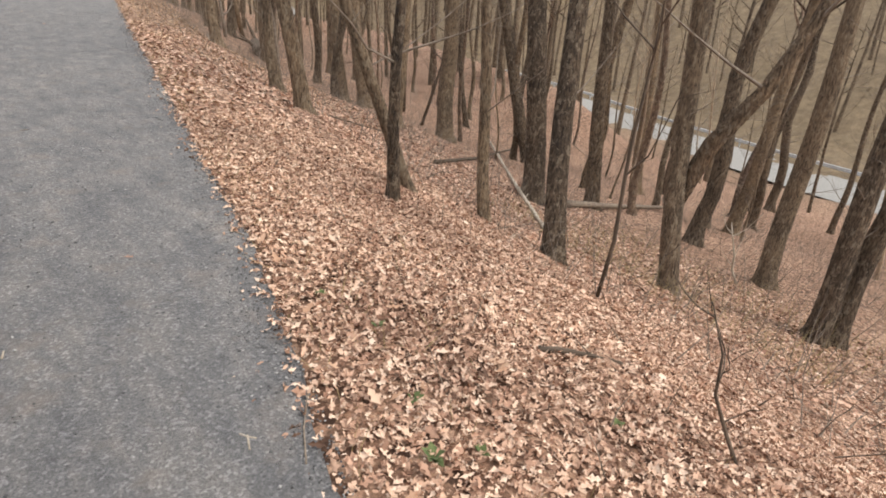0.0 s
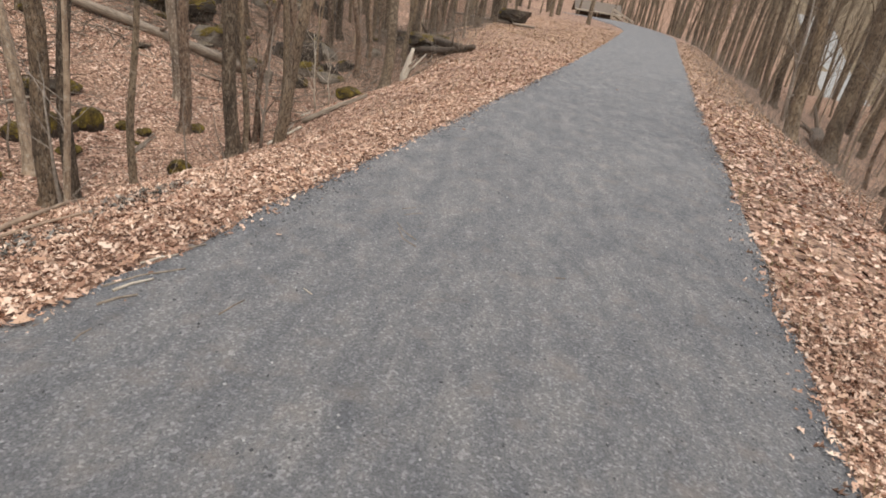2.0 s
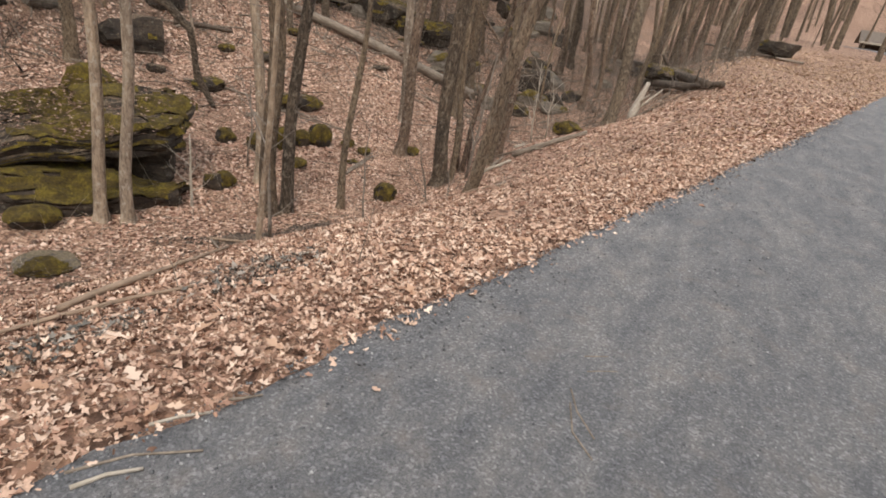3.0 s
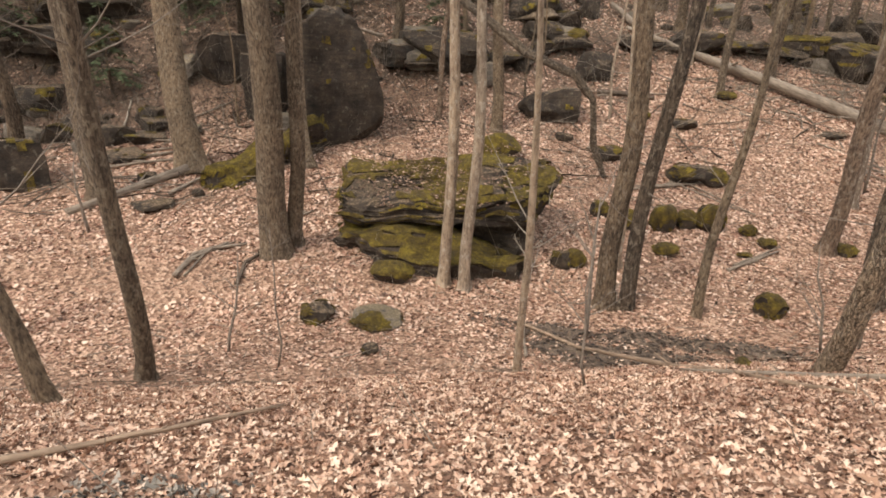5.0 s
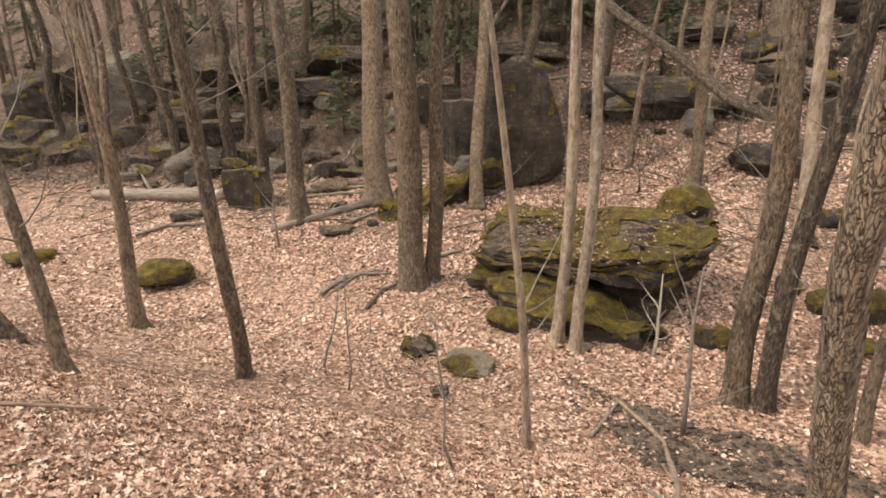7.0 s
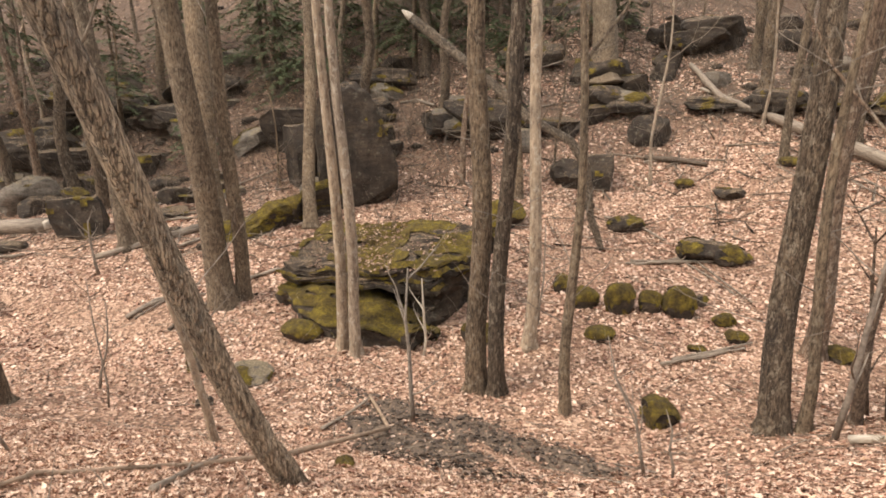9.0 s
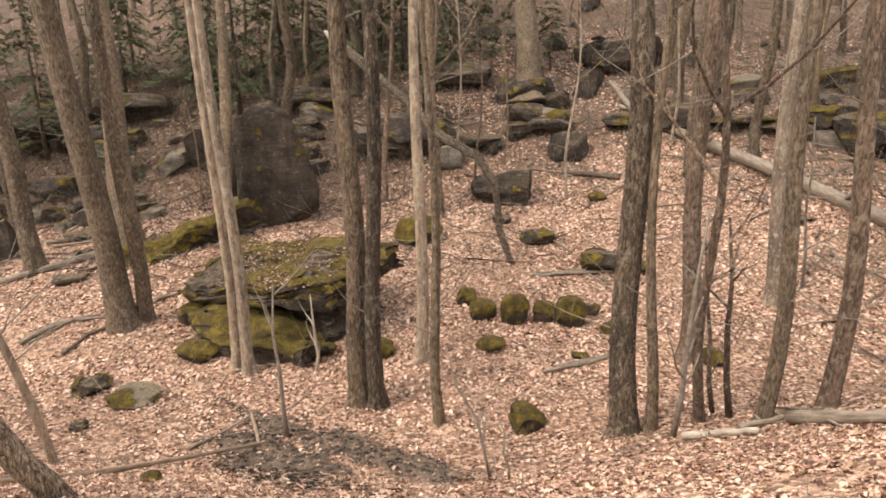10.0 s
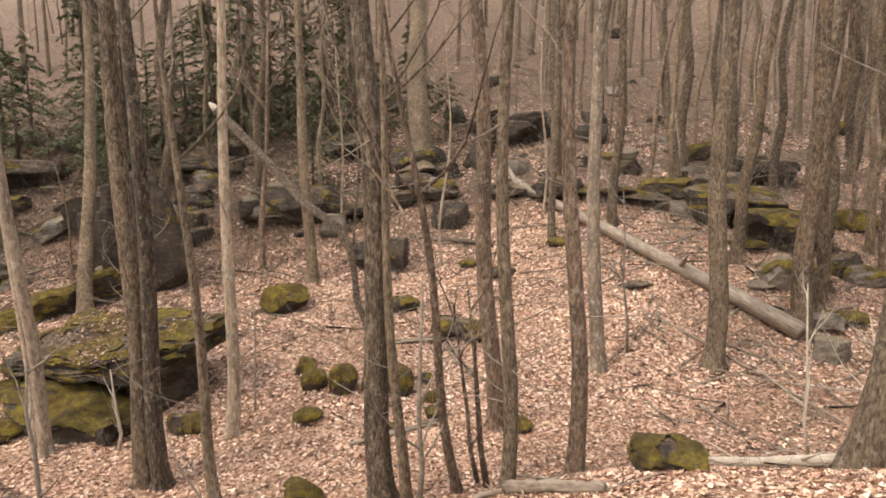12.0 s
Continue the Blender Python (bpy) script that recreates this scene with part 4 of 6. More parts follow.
boulder(-9.04, 8.69, 0.30, 0.27, 0.22, -269, 16, 0.1, False, 0.22, 0.4, cuts=4)
boulder(-12.91, 0.92, 1.50, 1.12, 0.74, -236, 17, 1, False, 0.22, 0.35, sub=4)
boulder(-13.35, -3.60, 1.39, 1.02, 0.38, -226, 18, 1, False, 0.22, 0.35)
boulder(-11.92, 9.60, 0.93, 0.88, 0.47, 86, 19, 1, False, 0.22, 0.35)
boulder(-11.47, 13.32, 0.57, 0.40, 0.46, 59, 20, 0.6, False, 0.22, 0.4, cuts=4)
boulder(-21.18, 17.39, 1.95, 1.45, 1.33, 76, 21, 0.1, False, 0.22, 0.7, sub=4)
boulder(-19.31, 17.03, 0.65, 0.52, 0.34, 63, 22, 0, False, 0.22, 0.5, cuts=4)
boulder(-24.39, 13.92, 4.23, 3.06, 1.61, 91, 23, 0.2, False, 0.22, 0.7, sub=4)
boulder(-27.50, 18.77, 2.66, 2.14, 1.37, 64, 24, 0.2, False, 0.22, 0.6, sub=4)
boulder(-16.93, -1.10, 1.06, 0.76, 0.35, -247, 25, 0, False, 0.22, 0.5, cuts=4)
boulder(-21.24, 17.18, 2.31, 1.71, 1.12, 90, 26, 0.1, False, 0.22, 0.6, sub=4)
boulder(-23.20, 20.06, 1.68, 1.24, 1.26, 68, 27, 0, False, 0.22, 0.6)
boulder(-18.41, 14.28, 1.70, 1.40, 1.01, -272, 28, 1, False, 0.22, 0.35)
boulder(-13.83, 15.53, 0.53, 0.50, 0.48, -279, 29, 0.5, False, 0.22, 0.4, cuts=4)
boulder(-12.84, 15.85, 0.63, 0.53, 0.60, 95, 30, 1, False, 0.22, 0.35, cuts=4)
boulder(-12.53, 16.56, 0.66, 0.53, 0.79, 97, 31, 1, False, 0.22, 0.35, cuts=4)
boulder(-12.51, 17.23, 0.50, 0.41, 0.61, 76, 32, 1, False, 0.22, 0.35, cuts=4)
boulder(-12.33, 17.79, 0.70, 0.57, 0.83, 69, 33, 1, False, 0.22, 0.35, cuts=4)
boulder(-17.84, 18.00, 1.18, 0.95, 0.51, 76, 34, 0.7, False, 0.22, 0.4)
boulder(-8.52, 16.22, 0.67, 0.62, 0.54, 94, 35, 1, False, 0.22, 0.35)
boulder(-11.41, 15.90, 0.60, 0.50, 0.24, 77, 36, 1, False, 0.22, 0.35, cuts=4)
boulder(-18.58, 21.36, 1.18, 0.90, 0.35, 66, 37, 0.1, False, 0.22, 0.5)
boulder(-25.34, 19.46, 2.82, 2.12, 0.91, 75, 38, 0.1, False, 0.22, 0.6, sub=4)
boulder(-29.91, 24.68, 2.10, 1.93, 1.99, 64, 39, 0.1, False, 0.22, 0.6)
boulder(-19.45, 29.76, 3.79, 2.70, 1.74, 64, 40, 0.6, False, 0.22, 0.6, sub=4)
boulder(-23.25, 33.71, 2.63, 2.21, 1.32, 63, 41, 0.1, False, 0.22, 0.6, sub=4)
boulder(-22.15, 26.05, 2.92, 2.34, 0.53, 74, 42, 0.4, False, 0.22, 0.7, sub=4)
boulder(-24.66, 12.28, 2.73, 2.35, 0.99, -255, 43, 0.1, False, 0.22, 0.6, sub=4)
boulder(-29.07, 15.97, 3.42, 3.03, 1.15, 89, 44, 0.1, False, 0.22, 0.6, sub=4)
boulder(-30.17, 28.40, 1.84, 1.33, 1.19, 60, 45, 0, False, 0.22, 0.5)
boulder(-15.01, 19.99, 1.06, 0.97, 0.54, 91, 46, 0.6, False, 0.22, 0.4)
boulder(-11.48, 13.65, 0.49, 0.46, 0.42, -254, 47, 1, False, 0.22, 0.35, cuts=4)
boulder(-11.85, 18.58, 0.47, 0.41, 0.28, 93, 48, 1, False, 0.22, 0.35, cuts=4)
boulder(-17.65, 30.31, 3.25, 2.80, 1.32, 62, 49, 0.75, False, 0.22, 0.6, sub=4)
boulder(-30.19, 24.66, 3.42, 2.84, 1.89, 81, 50, 0, False, 0.22, 0.6, sub=4)
boulder(-24.42, 13.22, 2.72, 2.37, 0.30, -265, 51, 0, False, 0.22, 0.6, sub=4)
boulder(-10.52, 20.17, 0.52, 0.49, 0.29, 88, 52, 1, False, 0.22, 0.35, cuts=4)
boulder(-24.12, 33.72, 1.85, 1.33, 1.33, 68, 53, 0, False, 0.22, 0.6)
boulder(-13.37, 29.44, 0.93, 0.88, 0.29, 53, 54, 1, False, 0.22, 0.35)
boulder(-5.68, 20.71, 0.91, 0.65, 0.45, 72, 55, 1, False, 0.22, 0.35, sub=4)
boulder(-11.10, 30.67, 1.72, 1.26, 0.82, 34, 56, 0.6, True, 0.22, 0.5)
boulder(-5.42, 31.77, 2.48, 2.15, 0.79, 0, 57, 0.3, False, 0.22, 0.5)
boulder(-2.36, 41.56, 2.47, 1.84, 0.95, 7, 58, 0.1, False, 0.22, 0.8)
boulder(-28.55, 9.10, 3.47, 2.92, 1.05, 94, 59, 0.2, False, 0.22, 0.6, sub=4)
boulder(-27.75, -0.61, 3.82, 3.56, 1.20, -258, 60, 0.1, False, 0.22, 0.6, sub=4)
boulder(-29.88, 23.57, 3.49, 2.45, 1.42, 72, 61, 0.1, False, 0.22, 0.6, sub=4)
boulder(-26.07, -6.29, 3.63, 2.55, 1.94, -231, 62, 0.2, False, 0.22, 0.6, sub=4)
boulder(-24.89, 5.34, 2.40, 1.75, 2.01, -256, 63, 0.3, False, 0.22, 0.7, sub=4)
boulder(-24.50, 12.67, 2.40, 2.15, 1.26, 89, 64, 0.2, True, 0.22, 0.6, sub=4)
boulder(-22.89, 24.28, 2.56, 2.14, 1.12, 63, 65, 0.1, False, 0.22, 0.6, sub=4)
boulder(-19.86, 20.39, 0.66, 0.49, 0.32, 76, 66, 1, False, 0.22, 0.35, cuts=4)
boulder(-15.42, 19.49, 1.53, 1.20, 0.66, 79, 67, 0.55, False, 0.22, 0.6, sub=4)
boulder(-12.82, 18.40, 0.36, 0.32, 0.31, 70, 68, 0.6, False, 0.22, 0.4, cuts=4)
boulder(-5.01, 12.09, 0.15, 0.12, 0.11, -258, 69, 1, False, 0.22, 0.35, cuts=4)
boulder(-10.88, 17.66, 0.31, 0.22, 0.13, 73, 70, 1, False, 0.22, 0.35, cuts=4)
boulder(-31.35, 24.13, 3.30, 2.71, 1.29, 81, 71, 0, False, 0.22, 0.7, sub=4)
boulder(-25.70, 18.91, 2.41, 2.06, 1.13, 70, 72, 0.1, False, 0.22, 0.7, sub=4)
boulder(-24.28, 22.96, 2.63, 2.08, 0.56, 76, 73, 0.2, False, 0.22, 0.6, sub=4)
boulder(-27.48, 21.72, 1.09, 0.91, 0.87, 62, 74, 0, False, 0.22, 0.7, cuts=4)
boulder(-28.38, -6.37, 2.88, 2.62, 0.87, -226, 75, 0, False, 0.22, 0.7, sub=4)
boulder(-21.01, 2.23, 1.33, 0.96, 0.72, -239, 76, 0.1, False, 0.22, 0.6)
boulder(-23.13, 15.37, 1.41, 1.12, 0.97, 94, 77, 0.1, True, 0.22, 0.6)
boulder(-29.91, 9.56, 1.78, 1.38, 1.02, -268, 78, 0.1, False, 0.22, 0.7)
boulder(-18.47, 30.43, 2.14, 1.75, 0.92, 67, 79, 1, False, 0.22, 0.35, sub=4)
boulder(-18.56, 33.62, 1.78, 1.29, 0.89, 40, 80, 1, False, 0.22, 0.35)
boulder(-17.27, 29.07, 1.35, 1.15, 0.30, 66, 81, 1, False, 0.22, 0.35)
boulder(-11.88, 27.80, 0.77, 0.63, 0.66, 48, 82, 0, True, 0.22, 0.7, cuts=4)
boulder(-15.52, 24.66, 0.83, 0.76, 0.15, 73, 83, 0.1, False, 0.22, 0.5, cuts=4)
boulder(-29.21, 42.20, 1.46, 1.05, 1.00, 59, 84, 1, False, 0.22, 0.35, cuts=4)
boulder(-21.75, 27.18, 3.00, 2.25, 0.40, 62, 85, 0.1, False, 0.22, 0.7, sub=4)
boulder(-19.21, 23.39, 0.67, 0.61, 0.32, 72, 86, 1, False, 0.22, 0.35, cuts=4)
boulder(-11.17, 18.53, 0.40, 0.36, 0.26, 78, 87, 1, False, 0.22, 0.35, cuts=4)
boulder(-23.36, 25.17, 2.69, 2.47, 0.32, 65, 88, 0, False, 0.22, 0.6, sub=4)
boulder(-48.76, 36.79, 1.53, 1.13, 0.94, 68, 89, 0, False, 0.22, 0.6, cuts=4)
boulder(-20.65, 28.48, 2.02, 1.58, 0.42, 63, 90, 0.1, False, 0.22, 0.7)
boulder(-24.35, 16.42, 2.25, 2.08, 0.52, -262, 91, 0.1, False, 0.22, 0.7)
boulder(-15.22, 29.16, 0.70, 0.49, 0.25, 49, 92, 0.1, False, 0.22, 0.5, cuts=4)
boulder(-14.93, 28.13, 1.02, 0.85, 0.23, 55, 93, 0, True, 0.22, 0.5)
boulder(-16.31, 4.09, 1.15, 1.01, 0.22, -255, 94, 0.1, False, 0.22, 0.5)
boulder(-16.75, 5.16, 0.36, 0.26, 0.27, -261, 95, 0.3, False, 0.22, 0.4, cuts=4)
boulder(-17.72, 3.78, 0.58, 0.53, 0.34, -255, 96, 0.2, False, 0.22, 0.5, cuts=4)
boulder(-22.02, 3.51, 1.38, 1.23, 0.50, -242, 97, 0.3, False, 0.22, 0.8)
boulder(-19.74, 2.69, 1.47, 1.26, 0.29, -246, 98, 0.1, False, 0.22, 0.8)
boulder(-20.89, 3.18, 1.32, 1.13, 0.34, -257, 99, 0.3, False, 0.22, 0.8)
boulder(-23.00, 0.83, 1.47, 1.36, 0.51, -249, 100, 0.1, False, 0.22, 0.8)


def hillside_stones(n, seed):
    """Small stones strewn over the hill, too many to tell apart."""
    rng = random.Random(seed)
    every = Builder()
    for k in range(n):
        x, y, s = rng.uniform(-42, -23), rng.uniform(-12, 40), rng.uniform(0.25, 0.75)
        b, _ = rock_mesh((s * rng.uniform(0.8, 1.5), s, s * rng.uniform(0.4, 0.8)), seed + k, rng.uniform(0.4, 0.62), 9, 0, sub=2)
        m = pose(x, y, gz(x, y) + 0.06 * s, rng.uniform(-12, 12), 0, rng.uniform(0, 180))
        start = len(every.v)
        every.v += [m @ v for v in b.v]
        every.f += [tuple(i + start for i in f) for f in b.f]
    tagged(new("stones", every.mesh("stones", ROCK, False)), "small dark stones strewn over the wooded hillside", "rock", kind="stuff")


hillside_stones(75, 3300)


# ---------------------------------------------------------------- logs and fallen branches
def fallen(points, radii, mat, label, name="log", rough=0.16, sides=12, stubs=2, seed=0, category="log", broken_end=None):
    """A fallen trunk or branch through ground places (x, y, height of its axis above the ground); its grain runs along its own z."""
    rng = random.Random(seed + 91)
    p = [Vector((x, y, gz(x, y) + h)) for x, y, h in points]
    t = thing(name, p[0], label, category)
    turn = (p[-1] - p[0]).to_track_quat("Z", "Y")
    t.rotation_euler = turn.to_euler()
    back = turn.inverted()
    line, rad = [], []
    for i in range(len(p) - 1):
        for k in range(4):
            q = k / 4
            sway = 0.5 if category == "branch" else 0.3
            line.append(back @ (p[i].lerp(p[i + 1], q) - p[0] + Vector((rng.gauss(0, 0.3), rng.gauss(0, 0.3), rng.gauss(0, 0.12))) * radii[0] * sway))
            rad.append((radii[i] + (radii[i + 1] - radii[i]) * q) * rng.uniform(0.86, 1.12))
    line.append(back @ (p[-1] - p[0]))
    rad.append(radii[-1])
    b = Builder()
    b.tube(line, rad, sides, rough, rng)
    part("trunk" if name == "log" else "stem", b, mat, t)
    for k in range(stubs):
        i = rng.randrange(2, len(line) - 2)
        s = Builder()
        d = back @ Vector((rng.gauss(0, 1), rng.gauss(0, 1), rng.uniform(0.2, 1))).normalized()
        ln = rad[i] * rng.uniform(3, 8)
        s.tube([line[i], line[i] + d * ln * 0.5, line[i] + d * ln], [rad[i] * 0.4, rad[i] * 0.3, rad[i] * 0.1], 6)
        part("stub", s, mat, t)
    if broken_end:
        s = Builder()
        d = (line[-1] - line[-2]).normalized()
        s.tube([line[-1] - d * 0.02, line[-1] + d * broken_end * 0.6, line[-1] + d * broken_end], [rad[-1] * 0.98, rad[-1] * 0.8, rad[-1] * 0.3], 8, 0.2, rng)
        part("broken_end", s, PALEWOOD, t, "bare pale broken wood")
    return t


fallen([(-12.6, 27.6, 0.28), (-16.8, 25.6, 0.3), (-24.3, 23.1, 0.3), (-27.5, 22.9, 0.4)], [0.21, 0.19, 0.15, 0.11], DEADWOOD, "long fallen grey tree trunk lying up the slope", seed=1, stubs=3)
fallen([(-16.2, 16.95, 0.05), (-16.58, 16.65, 0.96), (-16.7, 16.5, 2.3), (-17.2, 16.1, 2.9), (-18.6, 15.0, 3.2), (-19.9, 13.9, 4.0), (-23.45, 11.03, 4.93)], [0.09, 0.1, 0.11, 0.12, 0.14, 0.15, 0.17], BARK["dark"], "dead trunk leaning over boulders with a pale broken end", seed=2, stubs=1, broken_end=0.8)
fallen([(-18.7, -6.0, 0.2), (-18.5, -0.9, 0.2)], [0.2, 0.26], DEADWOOD, "fallen log with bark partly stripped to pale wood", seed=3, broken_end=0.15)
fallen([(-16.1, 2.2, 0.06), (-18.3, 4.9, 0.2)], [0.09, 0.12], DEADWOOD, "fallen branch with a pale sawn end", seed=4, broken_end=0.12)
fallen([(-9.36, 11.51, 0.048), (-8.16, 12.02, 0.044), (-5.29, 11.46, 0.048), (-4.21, 11.16, 0.047), (-3.29, 10.66, 0.046), (-2.93, 10.70, 0.045)], [0.034, 0.03, 0.026, 0.021, 0.016, 0.011], STICK, "crooked fallen branch lying on wet dark leaves", "fallen_branch", category="branch", seed=20, sides=7)
fallen([(-3.11, 5.94, 0.050), (-3.18, 6.24, 0.057), (-3.23, 6.48, 0.052), (-3.40, 6.89, 0.056), (-3.75, 7.48, 0.050)], [0.019, 0.02, 0.018, 0.015, 0.01], STICK, "fallen grey limb lying along the leaf-covered bank", "fallen_branch", category="branch", seed=21, sides=7)
fallen([(-2.8, 6.5, 0.035), (-2.92, 6.2, 0.045), (-3.02, 5.9, 0.04), (-3.1, 5.55, 0.04)], [0.008, 0.012, 0.012, 0.008], STICK, "thin brown stick lying along the bank", "fallen_branch", category="branch", seed=77, sides=7)
fallen([(-6.49, 19.08, 0.103), (-5.68, 19.26, 0.090), (-4.79, 19.63, 0.095)], [0.080, 0.064, 0.048], DEADWOOD, "weathered log lying at the toe of the bank", seed=23)
fallen([(-12.35, 52.10, 0.202), (-5.72, 32.92, 0.220), (-3.09, 26.02, 0.185)], [0.220, 0.176, 0.132], DARKWOOD, "dark rotting log with moss near the trail", seed=24)
fallen([(-6.52, 32.56, 0.156), (-4.04, 27.62, 0.182), (-2.67, 25.70, 0.146)], [0.160, 0.128, 0.096], DARKWOOD, "dark rotting log beside the trail", seed=25)
fallen([(-10.40, 65.11, 0.115), (-2.43, 38.18, 0.105), (-0.96, 39.71, 0.104)], [0.100, 0.080, 0.060], DEADWOOD, "fallen grey limb on the rocky slope", seed=26)
fallen([(-7.05, 18.08, 0.067), (-6.79, 18.39, 0.067), (-6.30, 18.59, 0.084)], [0.060, 0.048, 0.036], PALEWOOD, "bleached broken log resting on the leaves", "fallen_branch", category="branch", seed=27, sides=7)
fallen([(-6.89, 18.71, 0.068), (-6.83, 19.07, 0.067), (-6.95, 19.49, 0.067)], [0.045, 0.036, 0.027], DEADWOOD, "short grey log beside bleached wood", "fallen_branch", category="branch", seed=28, sides=7)
fallen([(-7.49, 19.72, 0.053), (-6.37, 19.57, 0.046), (-5.40, 19.42, 0.050)], [0.028, 0.022, 0.017], DEADWOOD, "thin crooked branch on the leaves", "fallen_branch", category="branch", seed=29, sides=7)
fallen([(-8.17, 19.54, 0.037), (-6.20, 19.63, 0.037), (-4.78, 19.58, 0.039), (-5.24, 20.42, 0.038), (-8.10, 23.41, 0.039)], [0.014, 0.012, 0.011, 0.009, 0.007], DEADWOOD, "crooked fallen branch across the leaves", "fallen_branch", category="branch", seed=30, sides=7)
fallen([(-7.75, 22.1, 0.09), (-7.7, 23.2, 0.12), (-7.6, 24.5, 0.1)], [0.05, 0.065, 0.075], PALEWOOD, "pale barkless log beside a mossy boulder", seed=31)
fallen([(-5.2, 25.8, 0.0), (-5.16, 25.95, 0.5), (-5.05, 26.2, 1.15)], [0.17, 0.13, 0.07], PALEWOOD, "short bleached broken stump standing beside the trail", "stump", category="stump", seed=78)
fallen([(-15.34, 17.52, 0.053), (-15.19, 19.17, 0.052), (-12.70, 19.51, 0.053)], [0.030, 0.024, 0.018], DEADWOOD, "forked fallen branch on the leaf litter", "fallen_branch", category="branch", seed=32, sides=7)
fallen([(-10.56, 17.10, 0.053), (-10.75, 17.91, 0.059), (-11.01, 18.76, 0.054)], [0.035, 0.028, 0.021], DEADWOOD, "straight fallen stick on the leaf litter", "fallen_branch", category="branch", seed=33, sides=7)
fallen([(-12.78, 5.12, 0.069), (-13.32, 5.37, 0.073), (-13.74, 5.82, 0.071), (-13.88, 6.51, 0.065)], [0.050, 0.043, 0.035, 0.028], DEADWOOD, "arched dead root beside a tree", "fallen_branch", category="branch", seed=34, sides=7)
fallen([(-12.27, 6.36, 0.063), (-13.06, 6.50, 0.065), (-13.48, 6.89, 0.069), (-13.59, 7.42, 0.075)], [0.050, 0.043, 0.035, 0.028], DARKWOOD, "dark dead branch beside a tree", "fallen_branch", category="branch", seed=35, sides=7)
fallen([(-15.36, 23.87, 0.064), (-13.01, 25.18, 0.058), (-11.34, 25.89, 0.058), (-9.38, 25.98, 0.063)], [0.040, 0.034, 0.028, 0.022], DEADWOOD, "long thin fallen branch lying down the slope", "fallen_branch", category="branch", seed=36, sides=7)
fallen([(-22.06, 19.64, 0.119), (-21.45, 20.67, 0.124), (-20.81, 21.42, 0.109)], [0.120, 0.096, 0.072], DARKWOOD, "dark rotten log on the slope", seed=37)
fallen([(-21.58, 1.38, 0.070), (-20.96, 2.72, 0.077), (-20.43, 4.17, 0.079)], [0.060, 0.048, 0.036], DEADWOOD, "weathered fallen limb among rocks", "fallen_branch", category="branch", seed=38, sides=7)
fallen([(-19.24, 1.63, 0.078), (-19.52, 2.78, 0.074), (-19.63, 4.18, 0.084)], [0.060, 0.048, 0.036], DEADWOOD, "weathered fallen limb among rocks", "fallen_branch", category="branch", seed=39, sides=7)
fallen([(-20.95, 2.39, 0.069), (-22.72, 2.27, 0.062), (-23.94, 2.25, 0.061)], [0.050, 0.040, 0.030], PALEWOOD, "bleached broken limb among rocks", "fallen_branch", category="branch", seed=40, sides=7)
fallen([(-15.26, -1.73, 0.094), (-16.04, -1.32, 0.095), (-16.43, -0.21, 0.093)], [0.070, 0.056, 0.042], DEADWOOD, "fallen limb crossing the hollow", "fallen_branch", category="branch", seed=41, sides=7)
fallen([(-14.72, 7.16, 0.069), (-15.11, 7.64, 0.065), (-15.45, 8.09, 0.061)], [0.050, 0.040, 0.030], DEADWOOD, "fallen limb beside a mossy boulder", "fallen_branch", category="branch", seed=42, sides=7)
fallen([(-3.23, 11.42, 0.044), (-3.86, 11.26, 0.044), (-4.73, 11.07, 0.049)], [0.025, 0.020, 0.015], DEADWOOD, "fallen stick lying on the leaves", "fallen_branch", category="branch", seed=43, sides=7)
fallen([(-7.99, 11.02, 0.054), (-8.72, 11.29, 0.053), (-9.36, 11.56, 0.047)], [0.030, 0.024, 0.018], DEADWOOD, "broken branch lying on wet leaves", "fallen_branch", category="branch", seed=44, sides=7)
fallen([(19.72, 20.31, 0.052), (12.28, 11.52, 0.053), (8.20, 6.65, 0.059)], [0.06, 0.055, 0.042], PALEWOOD, "white barkless stick leaning down the slope", "fallen_branch", category="branch", seed=45, sides=7)
fallen([(8.45, 10.47, 0.070), (12.38, 13.32, 0.081), (20.38, 19.15, 0.079)], [0.060, 0.048, 0.036], DARKWOOD, "dark fallen log on the slope", "fallen_branch", category="branch", seed=46, sides=7)
fallen([(12.34, 9.34, 0.111), (15.70, 9.97, 0.124), (19.45, 10.45, 0.103)], [0.100, 0.080, 0.060], DEADWOOD, "fallen grey log far down the slope", seed=47)
fallen([(2.05, 1.6, 0.035), (2.2, 1.55, 0.045), (2.38, 1.5, 0.04), (2.56, 1.4, 0.035)], [0.017, 0.016, 0.013, 0.009], DARKWOOD, "dark fallen branch in the leaves", "fallen_branch", category="branch", seed=48, sides=7)
fallen([(3.99, 8.95, 0.039), (6.13, 11.38, 0.041), (7.88, 12.47, 0.040), (10.61, 14.06, 0.039)], [0.020, 0.017, 0.014, 0.011], DARKWOOD, "thin fallen branch at the trail edge", "fallen_branch", category="branch", seed=49, sides=7)
fallen([(-25.37, 14.19, 0.085), (-25.35, 15.41, 0.072), (-25.71, 16.89, 0.083)], [0.060, 0.048, 0.036], DEADWOOD, "fallen limb on the far slope", "fallen_branch", category="branch", seed=50, sides=7)
fallen([(-34.96, 39.59, 0.089), (-33.70, 40.64, 0.089), (-29.97, 39.36, 0.088)], [0.070, 0.056, 0.042], DEADWOOD, "pale fallen limb on the far slope", "fallen_branch", category="branch", seed=51, sides=7)
fallen([(-22.30, 25.52, 0.124), (-21.82, 27.19, 0.121), (-21.93, 28.62, 0.117)], [0.100, 0.080, 0.060], DARKWOOD, "dark fallen log among rocks", seed=52)
